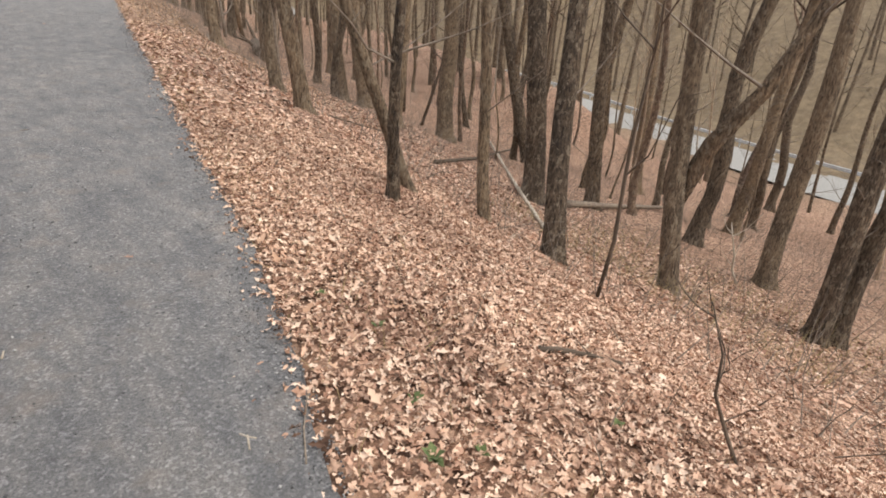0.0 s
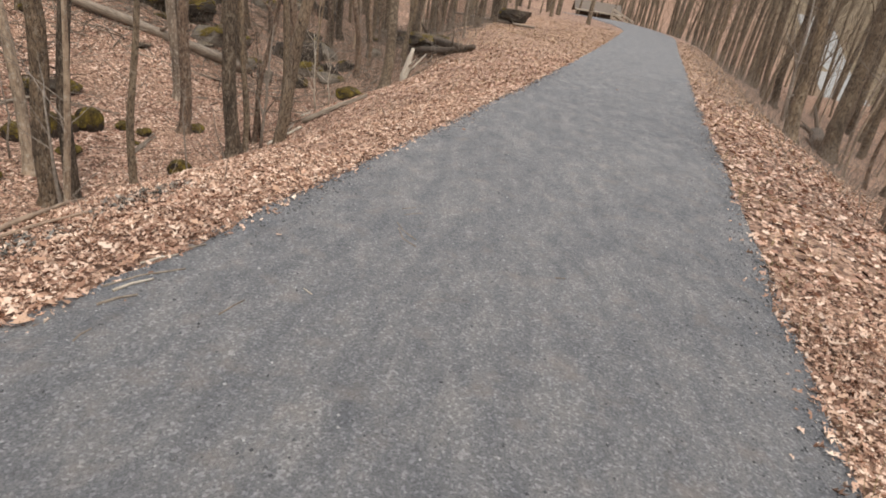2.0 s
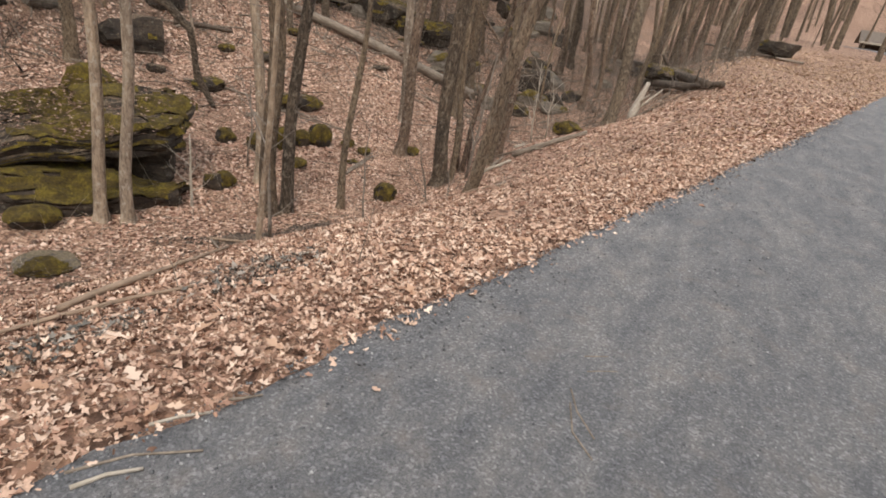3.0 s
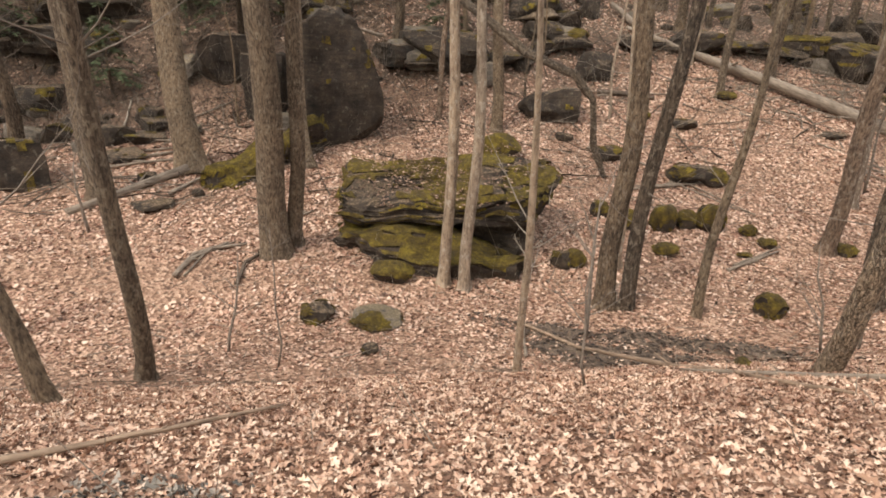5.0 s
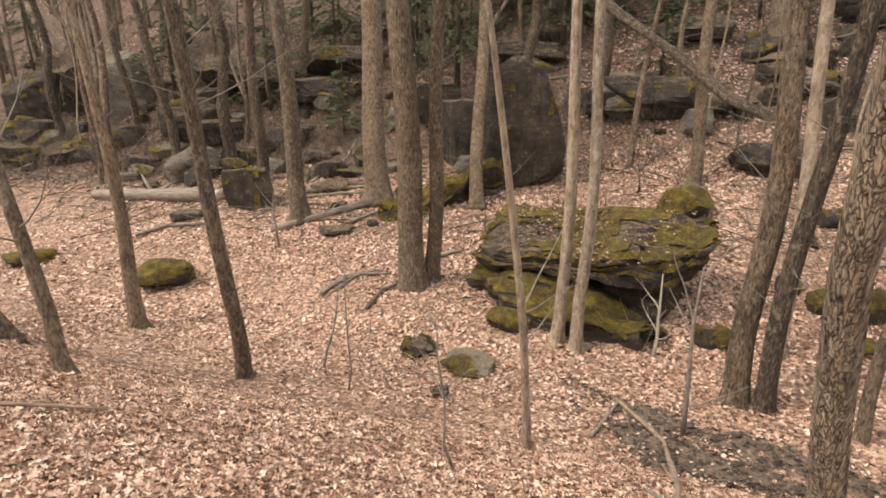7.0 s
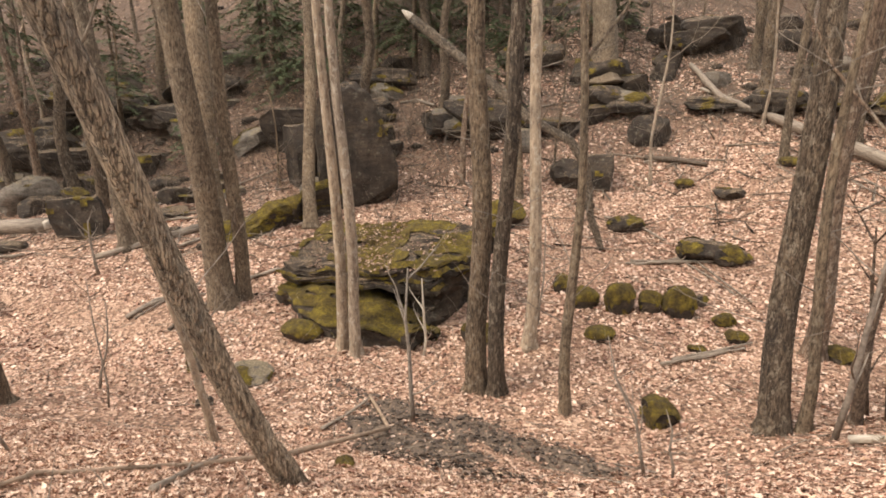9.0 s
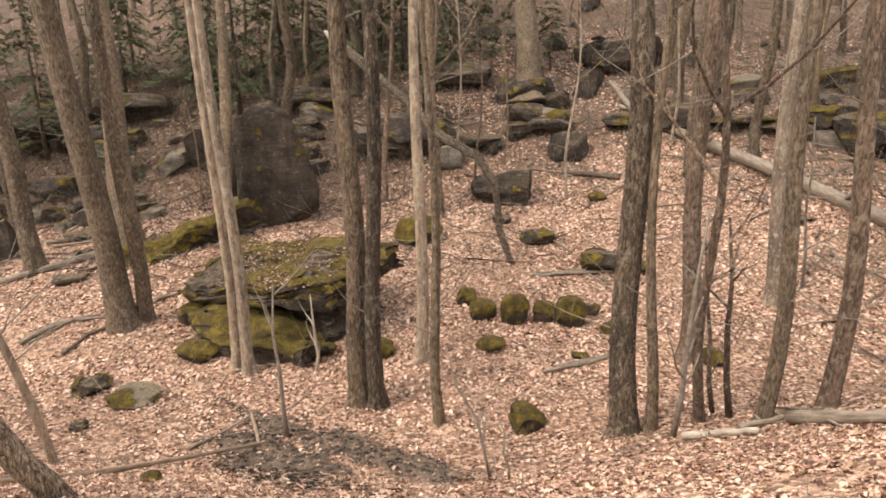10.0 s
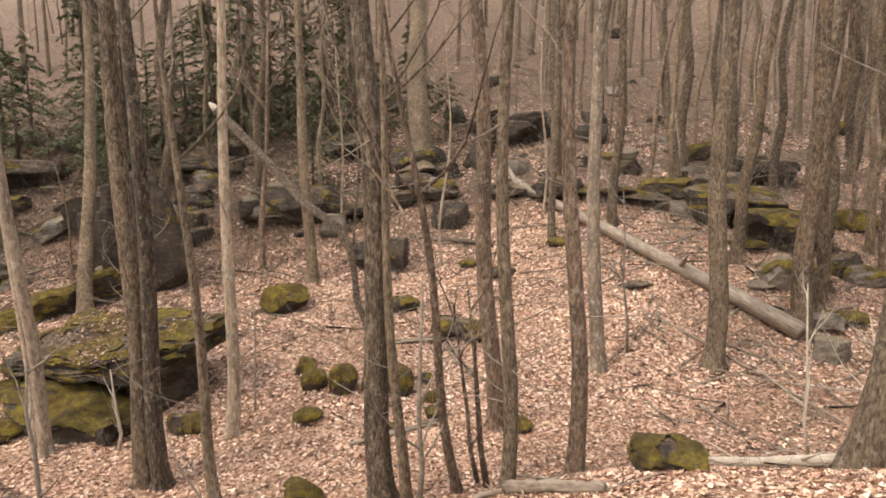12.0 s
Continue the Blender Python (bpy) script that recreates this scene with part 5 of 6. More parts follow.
fallen([(-26.20, 11.66, 0.086), (-26.84, 10.81, 0.089), (-26.81, 10.05, 0.089)], [0.070, 0.056, 0.042], DEADWOOD, "fallen limb among rocks", "fallen_branch", category="branch", seed=53, sides=7)
fallen([(-16.81, 4.45, 0.077), (-17.40, 4.89, 0.076), (-18.34, 5.62, 0.070)], [0.060, 0.048, 0.036], DEADWOOD, "fallen limb by a mossy ridge", "fallen_branch", category="branch", seed=54, sides=7)
fallen([(-21.22, 2.56, 0.073), (-22.22, 4.13, 0.067), (-23.07, 5.70, 0.061)], [0.050, 0.040, 0.030], DEADWOOD, "fallen limb by a mossy ridge", "fallen_branch", category="branch", seed=55, sides=7)
fallen([(-12.73, 5.11, 0.070), (-13.51, 5.40, 0.083), (-13.96, 6.11, 0.072)], [0.060, 0.048, 0.036], DEADWOOD, "fallen branch in the hollow", "fallen_branch", category="branch", seed=56, sides=7)
fallen([(-10.37, 16.82, 0.058), (-10.63, 17.68, 0.061), (-10.82, 18.55, 0.063)], [0.040, 0.032, 0.024], DEADWOOD, "fallen stick in the hollow", "fallen_branch", category="branch", seed=57, sides=7)
fallen([(-15.16, 17.91, 0.065), (-15.11, 19.02, 0.066), (-14.96, 19.89, 0.066)], [0.050, 0.040, 0.030], DEADWOOD, "fallen limb on the slope", "fallen_branch", category="branch", seed=58, sides=7)
fallen([(-15.09, 17.60, 0.045), (-15.24, 18.37, 0.052), (-15.59, 19.19, 0.045), (-16.57, 20.23, 0.053)], [0.028, 0.024, 0.020, 0.015], DEADWOOD, "crooked fallen branch between thin trees", "fallen_branch", category="branch", seed=59, sides=7)
fallen([(-15.18, 17.37, 0.051), (-15.17, 18.42, 0.051), (-15.51, 19.12, 0.058)], [0.035, 0.028, 0.021], DEADWOOD, "grey fallen limb against a flat rock", "fallen_branch", category="branch", seed=60, sides=7)
fallen([(-15.41, 18.78, 0.052), (-14.51, 19.11, 0.047), (-13.28, 19.37, 0.049)], [0.028, 0.022, 0.017], DEADWOOD, "thin fallen limb on the leaves", "fallen_branch", category="branch", seed=61, sides=7)
fallen([(-10.43, 16.83, 0.045), (-10.57, 17.62, 0.047), (-10.83, 18.46, 0.043)], [0.024, 0.019, 0.014], DEADWOOD, "thin fallen stick on the leaves", "fallen_branch", category="branch", seed=62, sides=7)
fallen([(-18.54, 17.50, 0.072), (-18.03, 18.29, 0.075), (-16.58, 18.79, 0.071)], [0.050, 0.040, 0.030], DEADWOOD, "weathered fallen limb on the slope", "fallen_branch", category="branch", seed=63, sides=7)
fallen([(-22.59, 18.48, 0.059), (-22.00, 19.95, 0.059), (-20.87, 22.03, 0.053)], [0.035, 0.028, 0.021], DEADWOOD, "long fallen limb at the foot of a rock", "fallen_branch", category="branch", seed=64, sides=7)
fallen([(-18.64, 19.68, 0.049), (-18.37, 20.48, 0.049), (-17.55, 21.06, 0.047)], [0.025, 0.020, 0.015], DEADWOOD, "thin fallen stick on the slope", "fallen_branch", category="branch", seed=65, sides=7)
fallen([(-12.74, 5.29, 0.047), (-13.59, 5.63, 0.052), (-14.04, 6.25, 0.054)], [0.030, 0.024, 0.018], DEADWOOD, "thin curved fallen branch", "fallen_branch", category="branch", seed=66, sides=7)
fallen([(-19.61, 1.87, 0.065), (-19.45, 2.66, 0.070), (-19.15, 3.51, 0.073)], [0.050, 0.040, 0.030], DEADWOOD, "weathered fallen limb among rocks", "fallen_branch", category="branch", seed=67, sides=7)
fallen([(-14.67, 7.22, 0.051), (-15.17, 7.55, 0.046), (-15.48, 7.90, 0.052)], [0.030, 0.024, 0.018], PALEWOOD, "bleached fallen stick by a tree", "fallen_branch", category="branch", seed=68, sides=7)
fallen([(-25.84, 22.84, 0.079), (-24.71, 23.40, 0.092), (-23.52, 23.96, 0.088)], [0.070, 0.056, 0.042], PALEWOOD, "bent bleached limb on the hillside", "fallen_branch", category="branch", seed=69, sides=7)
fallen([(-19.78, 2.05, 0.065), (-19.97, 3.04, 0.073), (-19.96, 4.09, 0.069)], [0.050, 0.040, 0.030], DEADWOOD, "weathered fallen limb among rocks", "fallen_branch", category="branch", seed=70, sides=7)
fallen([(-18.87, 2.09, 0.065), (-19.10, 3.33, 0.073), (-19.13, 4.32, 0.073)], [0.050, 0.040, 0.030], DEADWOOD, "weathered fallen limb among rocks", "fallen_branch", category="branch", seed=71, sides=7)
fallen([(-20.24, 1.77, 0.059), (-21.06, 1.91, 0.059), (-21.33, 2.20, 0.056)], [0.035, 0.028, 0.021], PALEWOOD, "bleached fallen stick among rocks", "fallen_branch", category="branch", seed=72, sides=7)
fallen([(-25.95, 23.05, 0.080), (-24.57, 23.52, 0.078), (-22.62, 23.89, 0.076)], [0.060, 0.048, 0.036], PALEWOOD, "bleached fallen limb on the far slope", "fallen_branch", category="branch", seed=73, sides=7)
fallen([(-21.90, 19.58, 0.075), (-21.71, 20.44, 0.065), (-21.32, 21.04, 0.061)], [0.050, 0.040, 0.030], DEADWOOD, "fallen limb on the far slope", "fallen_branch", category="branch", seed=74, sides=7)
fallen([(-21.58, 22.29, 0.057), (-21.01, 23.36, 0.055), (-20.60, 24.10, 0.055)], [0.035, 0.028, 0.021], DEADWOOD, "thin fallen limb lying on the slope", "fallen_branch", category="branch", seed=75, sides=7)
fallen([(-17.90, 25.75, 0.056), (-17.76, 26.64, 0.052), (-17.67, 27.75, 0.052)], [0.035, 0.028, 0.021], DEADWOOD, "thin fallen limb lying on the slope", "fallen_branch", category="branch", seed=76, sides=7)


# ---------------------------------------------------------------- evergreens and undergrowth
def hemlock(x, y, height, seed, low=0.12):
    rng = random.Random(seed)
    t = thing("hemlock", (x, y, gz(x, y) - 0.1), "young dark green hemlock on the rocky slope", "tree", "hemlocks")
    b = Builder()
    b.tube([(0, 0, 0), (0.03, 0.02, height * 0.4), (0, 0.05, height)], [0.016 * height, 0.011 * height, 0.01], 8)
    part("trunk", b, BARK["dark"], t)
    boughs, sprays = Builder(), Builder()
    for k in range(int(height * 12)):
        z = height * (low + (1 - low) * rng.random() ** 0.9)
        a, ln = rng.uniform(0, 6.283), (1 - z / height) * height * 0.3 + 0.35
        d = Vector((math.cos(a), math.sin(a), 0))
        pts = [Vector((0, 0, z)) + d * ln * q + Vector((0, 0, 0.12 * ln * q - 0.42 * ln * q * q)) for q in (0, 0.35, 0.7, 1.0)]
        boughs.tube(pts, [0.018, 0.012, 0.008, 0.003], 3, cap=False)
        side = Vector((-d.y, d.x, 0))
        for j in range(int(20 + ln * 28)):
            q = rng.uniform(0.2, 1.0)
            i = min(2, int(q * 3))
            p = pts[i].lerp(pts[i + 1], q * 3 - i) + Vector((0, 0, rng.uniform(-0.06, 0.02)))
            w = (d * rng.uniform(0.2, 0.9) + side * rng.choice((-1, 1)) * rng.uniform(0.5, 1) + Vector((0, 0, rng.uniform(-0.5, 0.05)))).normalized()
            s = rng.uniform(0.1, 0.24)
            n = w.cross(Vector((rng.gauss(0, 0.3), rng.gauss(0, 0.3), 1))).normalized() * s * 0.2
            o = len(sprays.v)
            sprays.v += [p, p + w * s * 0.5 + n, p + w * s, p + w * s * 0.5 - n]
            sprays.f.append((o, o + 1, o + 2, o + 3))
    part("bough", boughs, BARK["dark"], t)["kind"] = "stuff"
    part("foliage", sprays, NEEDLE, t, "flat dark green needle sprays", False)["kind"] = "stuff"


for k, (x, y, h) in enumerate(((-27.0, 6.0, 8.5), (-29.5, 10.5, 9.0), (-31.0, 2.5, 9.0), (-27.0, -3.0, 7.0), (-33.0, 14.0, 9.5), (-25.6, 14.3, 4.0), (-30.5, 19.0, 6.0), (-35.0, 7.5, 10.0), (-28.5, -9.0, 8.0), (-24.6, 1.5, 3.2))):
    hemlock(x, y, h, 500 + k)
hemlock(-33.9, -1.9, 6, 520, 0.06)
hemlock(-36.1, 1.1, 7, 521, 0.06)
hemlock(-34.9, 6.0, 6, 522, 0.06)
hemlock(-34.4, -3.7, 6, 523, 0.06)
hemlock(-31.9, 11.1, 4, 524, 0.06)
hemlock(-31.8, 17.2, 3.5, 525, 0.06)
hemlock(-37.2, 10.4, 6, 526, 0.06)
hemlock(-34.3, -23.0, 6, 527, 0.06)
hemlock(-31.5, -1.3, 6, 528, 0.06)
hemlock(-34.7, -10.2, 6, 529, 0.06)
for k, (x, y, h) in enumerate(((-30.6, 13.2, 6.5), (-32.6, 8.2, 7.0), (-29.2, 15.6, 4.2), (-33.2, 12.0, 7.5), (-31.2, 6.0, 6.0), (-29.6, 3.6, 5.0), (-35.4, 15.4, 8.0), (-30.2, 20.6, 3.4))):
    hemlock(x, y, h, 540 + k, 0.04)


def undergrowth(name, label, n, xr, yr, seed, length, mat, thick=0.006, keep=None):
    """Many thin bent stems, too many to count."""
    rng = np.random.default_rng(seed)
    x, y = rng.uniform(*xr, n), rng.uniform(*yr, n)
    if keep is not None:
        ok = keep(x, y, rng)
        x, y = x[ok], y[ok]
    n = len(x)
    base = np.stack([x, y, ground_z(x, y) - 0.02], -1)
    a, el = rng.uniform(0, 2 * np.pi, n), rng.uniform(0.25, 1.35, n)
    d = np.stack([np.cos(a) * np.cos(el), np.sin(a) * np.cos(el), np.sin(el)], -1)
    ln = rng.uniform(*length, n)[:, None]
    bend = rng.normal(0, 0.22, (n, 3)) * ln
    r = rng.uniform(0.5, 1.2, n)[:, None] * thick
    rings = []
    for q in (0.0, 0.4, 0.75, 1.0):
        c = base + d * ln * q + bend * q * q
        for ang in (0.0, 2.094, 4.189):
            o = np.array([math.cos(ang), math.sin(ang), 0.35 * math.sin(ang)])[None]
            rings.append(c + o * r * (1.05 - q))
    v = np.stack(rings, 1).reshape(-1, 3)
    i = np.arange(n)[:, None] * 12
    faces = []
    for s in range(3):
        for k in range(3):
            p, q = s * 3 + k, s * 3 + (k + 1) % 3
            faces += [(p, q, q + 3), (p, q + 3, p + 3)]
    tris = np.concatenate([i + np.array(f)[None] for f in faces])
    return tagged(new(name, array_mesh(name, v, tris, mat)), label, "undergrowth", kind="stuff")


def twig_fall(name, label, n, xr, yr, seed, length, mat, thick):
    """Dead sticks lying on the ground, too many to count."""
    ob = undergrowth(name, label, n, xr, yr, seed, length, mat, thick)
    me = ob.data
    co = np.empty(len(me.vertices) * 3, np.float32)
    me.vertices.foreach_get("co", co)
    co = co.reshape(-1, 3)
    rise = co[:, 2] - np.repeat(co[::12, 2], 12)
    co[:, 2] = ground_z(co[:, 0], co[:, 1]) + 0.03 + 0.12 * np.abs(rise) + 0.5 * thick * np.sin(np.arange(len(co)) * 2.094)
    me.vertices.foreach_set("co", co.ravel())
    me.update()


def clear_of_trail(x, y, rng):
    return np.abs(x - trail_x(y)) - trail_half(y) > 0.5


undergrowth("brush", "thin grey brush on the rocky hillside", 13000, (-42, -20), (-42, 38), 31, (0.5, 1.7), TWIG, 0.009)
undergrowth("brush", "dark tangled brush between the ledges", 6500, (-34, -21), (-16, 14), 39, (0.6, 2.4), DARKWOOD, 0.009)
undergrowth("brush", "pale dead brush between the ledges", 1500, (-34, -20), (-18, 16), 40, (0.6, 2.2), DEADWOOD, 0.009)
undergrowth("brush", "thin bare brush over the upper slope", 5000, (-50, -22), (12, 50), 41, (0.5, 1.8), TWIG, 0.009)
undergrowth("brush", "tangled bare brush below the trail bend", 5200, (-24, -3), (25, 58), 44, (0.5, 2.2), TWIG, 0.009, clear_of_trail)
undergrowth("brush", "dark tangled brush below the trail bend", 2600, (-24, -4), (27, 58), 45, (0.5, 2.4), DARKWOOD, 0.01, clear_of_trail)
undergrowth("brush", "thin bare brush in the hollow", 900, (-20, -7), (-2, 30), 32, (0.25, 0.9), TWIG, 0.005)
undergrowth("brush", "thin pale dead brush around the large boulder", 70, (-13, -9.5), (7.5, 14), 38, (0.5, 1.3), PALEWOOD, 0.006)
undergrowth("brush", "thin bare brush on the downhill slope", 11000, (4, 30), (-2, 60), 33, (0.4, 1.5), TWIG, 0.007, clear_of_trail)
undergrowth("fallen_twigs", "small dead twigs scattered over the leaves", 5200, (-22, 9), (0, 30), 34, (0.12, 0.55), DEADWOOD, 0.005, clear_of_trail)
twig_fall("fallen_twigs", "dead sticks strewn over the hillside", 2600, (-40, -16), (-14, 42), 42, (0.6, 2.6), DEADWOOD, 0.022)
twig_fall("fallen_twigs", "dead limbs strewn below the trail bend", 700, (-20, -4.5), (23, 50), 46, (0.8, 3.2), DEADWOOD, 0.035)
twig_fall("fallen_twigs", "dead sticks strewn through the hollow", 900, (-19, -6), (-3, 26), 47, (0.3, 1.3), DEADWOOD, 0.012)
twig_fall("fallen_twigs", "dark rotting sticks strewn over the hillside", 1600, (-40, -16), (-14, 42), 43, (0.8, 3.0), DARKWOOD, 0.03)
undergrowth("dry_grass", "dry yellow grass blades at the trail edge", 2600, (0.3, 3.2), (0.4, 12), 35, (0.06, 0.22), GRASS, 0.003, lambda x, y, r: (np.abs(x - trail_x(y)) - trail_half(y) > 0.03) & (r.random(len(x)) < np.exp(-2 * (np.abs(x - trail_x(y)) - trail_half(y)))))


def verge_tufts(x, y, rng):
    d = np.abs(x - trail_x(y)) - trail_half(y)
    return (d > -0.02) & (rng.random(len(x)) < np.exp(-2.2 * np.abs(d))) & (np.sin(2.6 * y + 0.8) + np.sin(6.1 * y) > 0.5)


undergrowth("grass_tufts", "olive green grass tufts along the trail verge", 7000, (0.2, 3.4), (0.2, 12), 48, (0.05, 0.15), VERGE, 0.003, verge_tufts)
undergrowth("dry_grass", "olive dry grass tufts among slope trees", 1500, (7.5, 13), (1.5, 8), 36, (0.2, 0.6), GRASS, 0.004)


def moss_spots(x, y, rng):
    return (np.sin(1.9 * x + 1.1 * y) * np.sin(1.3 * y - 1.7 * x + 2) > 0.35) & (rng.random(len(x)) < 0.8)


undergrowth("moss_tufts", "low olive moss tufts among leaves on the slope", 5200, (2.6, 9), (2.5, 12), 37, (0.02, 0.07), MOSS, 0.008, moss_spots)


def sprout(x, y, s, seed):
    rng = random.Random(seed)
    t = thing("green_plant", (x, y, gz(x, y) + 0.02), "small fresh green plant growing through dead leaves", "plant", "green plants")
    for k in range(7):
        a, el = rng.uniform(0, 6.283), rng.uniform(0.4, 1.1)
        d = Vector((math.cos(a) * math.cos(el), math.sin(a) * math.cos(el), math.sin(el)))
        w = Vector((-math.sin(a), math.cos(a), 0)) * s * 0.26
        b = Builder()
        b.v = [Vector((0, 0, 0)), d * s * 0.45 + w, d * s + Vector((0, 0, -0.25 * s)), d * s * 0.45 - w, d * s * 0.5 - Vector((0, 0, 0.03 * s))]
        b.f = [(0, 4, 1), (4, 2, 1), (0, 3, 4), (4, 3, 2)]
        part("leaf", b, GREENLEAF, t)


for k, (x, y, s) in enumerate(((1.16, 1.49, 0.06), (1.03, 1.19, 0.075), (1.35, 2.05, 0.055), (1.89, 1.0, 0.05), (1.2, 1.12, 0.05), (1.25, 2.45, 0.04))):
    sprout(x, y, s, 600 + k)


def sapling(x, y, height, r, lean, seed, mat, label, shoots=4):
    rng = random.Random(seed)
    t = thing("sapling", (x, y, gz(x, y) - 0.03), label, "sapling", "saplings")
    pts = [Vector((lean[0] * z + rng.gauss(0, 0.03), lean[1] * z + rng.gauss(0, 0.03), z)) for z in (0, height * 0.2, height * 0.45, height * 0.7, height)]
    b = Builder()
    b.tube(pts, [r, r * 0.9, r * 0.75, r * 0.55, r * 0.25], 7, 0.06, rng)
    part("stem", b, mat, t)
    for k in range(shoots):
        i = rng.randrange(1, 4)
        sh, a = Builder(), rng.uniform(0, 6.283)
        branch(sh, rng, pts[i].lerp(pts[i + 1], rng.random()), Vector((math.cos(a), math.sin(a), rng.uniform(0.4, 1.3))).normalized(), height * rng.uniform(0.22, 0.5), r * 0.45, 1, sh)
        part("shoot", sh, mat, t)["kind"] = "stuff"


sapling(4.33, 2.77, 3.31, 0.021, (0.013, -0.021), 700, DARKWOOD, "bare dark dead sapling on the slope")
sapling(2.28, 0.63, 0.75, 0.010, (-0.109, 0.328), 701, DARKWOOD, "dead broken sapling stem beside the trail")
sapling(13.22, 4.90, 1.45, 0.033, (-0.116, 0.299), 702, PALEWOOD, "pale bare sapling on the slope")
sapling(15.45, 20.30, 5.12, 0.079, (0.228, -0.180), 703, DARKWOOD, "leaning bare dark sapling on the slope")
sapling(-9.67, 6.42, 1.73, 0.026, (-0.103, 0.142), 704, TWIG, "thin bare sapling in the hollow")
sapling(-6.77, 15.47, 1.91, 0.023, (-0.053, -0.288), 705, TWIG, "thin bare sapling at the foot of the bank")
sapling(-8.65, 7.26, 2.34, 0.018, (0.001, -0.004), 706, TWIG, "thin bare sapling in the hollow")
sapling(-11.00, 12.32, 1.67, 0.036, (-0.002, 0.028), 707, PALEWOOD, "pale dead sapling before the boulder")
sapling(-8.20, 24.39, 2.91, 0.029, (-0.039, -0.048), 708, PALEWOOD, "pale branching sapling beside the snag", 8)
sapling(-7.99, 25.38, 2.23, 0.029, (-0.047, -0.050), 709, PALEWOOD, "pale branching sapling beside the snag", 8)
sapling(-4.13, 9.69, 1.25, 0.012, (-0.002, -0.082), 710, TWIG, "thin bare sapling at the foot of the bank")
sapling(-6.34, 15.67, 0.93, 0.019, (-0.074, -0.184), 711, TWIG, "thin bare sapling on the bank")
sapling(-15.14, 2.88, 1.62, 0.044, (0.011, -0.023), 712, TWIG, "thin bare sapling in the hollow")
sapling(-11.94, 14.70, 2.39, 0.026, (-0.009, 0.049), 713, TWIG, "thin bare sapling among mossy stones")
sapling(-12.98, 23.39, 3.97, 0.039, (-0.029, -0.060), 714, TWIG, "thin bare sapling on the slope")
sapling(-8.50, 12.36, 2.60, 0.041, (-0.024, -0.025), 715, TWIG, "thin grey sapling on the bank")
sapling(-7.27, 17.97, 3.28, 0.044, (0.092, 0.046), 716, TWIG, "thin reddish sapling on the bank")
sapling(-7.74, 19.03, 2.98, 0.052, (-0.040, -0.091), 717, BARK["red"], "slim reddish sapling near the bank")
sapling(-8.04, 18.92, 2.81, 0.043, (-0.023, -0.104), 718, BARK["red"], "slim reddish sapling near the bank")
sapling(5.64, 12.64, 3.17, 0.037, (-0.102, 0.054), 719, TWIG, "thin bare sapling on the slope")
sapling(11.79, 33.64, 5.59, 0.106, (-0.077, 0.028), 720, TWIG, "thin bare sapling on the slope")
sapling(16.21, 25.48, 9.32, 0.118, (-0.064, 0.044), 721, BARK["grey"], "slim bare sapling on the slope")
sapling(16.68, 23.43, 7.31, 0.125, (0.018, -0.014), 722, BARK["dark"], "slim bare sapling on the slope")
sapling(16.34, 43.06, 10.19, 0.175, (-0.146, 0.058), 723, BARK["grey"], "slim bare sapling on the slope")
sapling(23.01, 50.14, 11.34, 0.263, (-0.034, 0.017), 724, BARK["grey"], "slim bare sapling on the slope")


def fork_limb(x, y, z, way, length, r, seed):
    """The heavy slanting fork of a tree on the downhill slope."""
    owner = min((o for o in scene.objects if o.name.split(".")[0] == "tree"), key=lambda o: (o.location.x - x) ** 2 + (o.location.y - y) ** 2)
    rng = random.Random(seed)
    limb, twigs = Builder(), Builder()
    branch(limb, rng, Vector((x, y, z)) - owner.location, Vector(way).normalized(), length, r, 0, twigs)
    part("limb", limb, BARK["dark"], owner)
    part("crown", twigs, TWIG, owner)["kind"] = "stuff"


fork_limb(9.3, 4.75, gz(9.23, 4.51) + 1.7, (0.15, -0.55, 1.1), 6.5, 0.17, 41)


# ---------------------------------------------------------------- sticks, stones and crumbs on the trail
def trail_stick(points, r, mat, seed):
    rng = random.Random(seed)
    p0 = Vector((points[0][0], points[0][1], gz(points[0][0], points[0][1]) + 0.014 + r))
    t = thing("stick", p0, "small dry stick lying on the gravel trail", "stick", "sticks on the trail")
    b = Builder()
    b.tube([Vector((x, y, gz(x, y) + 0.014 + r)) - p0 for x, y in points], [r * (1 - 0.4 * i / len(points)) for i in range(len(points))], 6, 0.1, rng)
    part("stem", b, mat, t)


trail_stick(((0.81, 1.72), (0.71, 1.55), (0.64, 1.39)), 0.0042, DEADWOOD, 800)
trail_stick(((0.51, 1.64), (0.53, 1.61), (0.55, 1.59)), 0.0042, PALEWOOD, 801)
trail_stick(((0.53, 1.62), (0.51, 1.55)), 0.0042, PALEWOOD, 802)
trail_stick(((1.13, 3.45), (1.16, 3.40), (1.18, 3.33)), 0.0056, DEADWOOD, 803)
trail_stick(((1.45, 3.87), (1.46, 3.70), (1.47, 3.53)), 0.0035, DEADWOOD, 804)
trail_stick(((-1.77, 5.32), (-1.74, 5.41), (-1.68, 5.49)), 0.0084, PALEWOOD, 805)
trail_stick(((-1.84, 5.34), (-1.76, 5.50), (-1.61, 5.65)), 0.0056, DEADWOOD, 806)
trail_stick(((-0.74, 6.72), (-0.67, 6.56), (-0.56, 6.47)), 0.0042, DEADWOOD, 807)
trail_stick(((-1.23, 5.31), (-1.21, 5.41), (-1.19, 5.47)), 0.0042, DEADWOOD, 808)
trail_stick(((-1.64, 4.92), (-1.65, 4.97), (-1.64, 5.02)), 0.0042, DEADWOOD, 809)
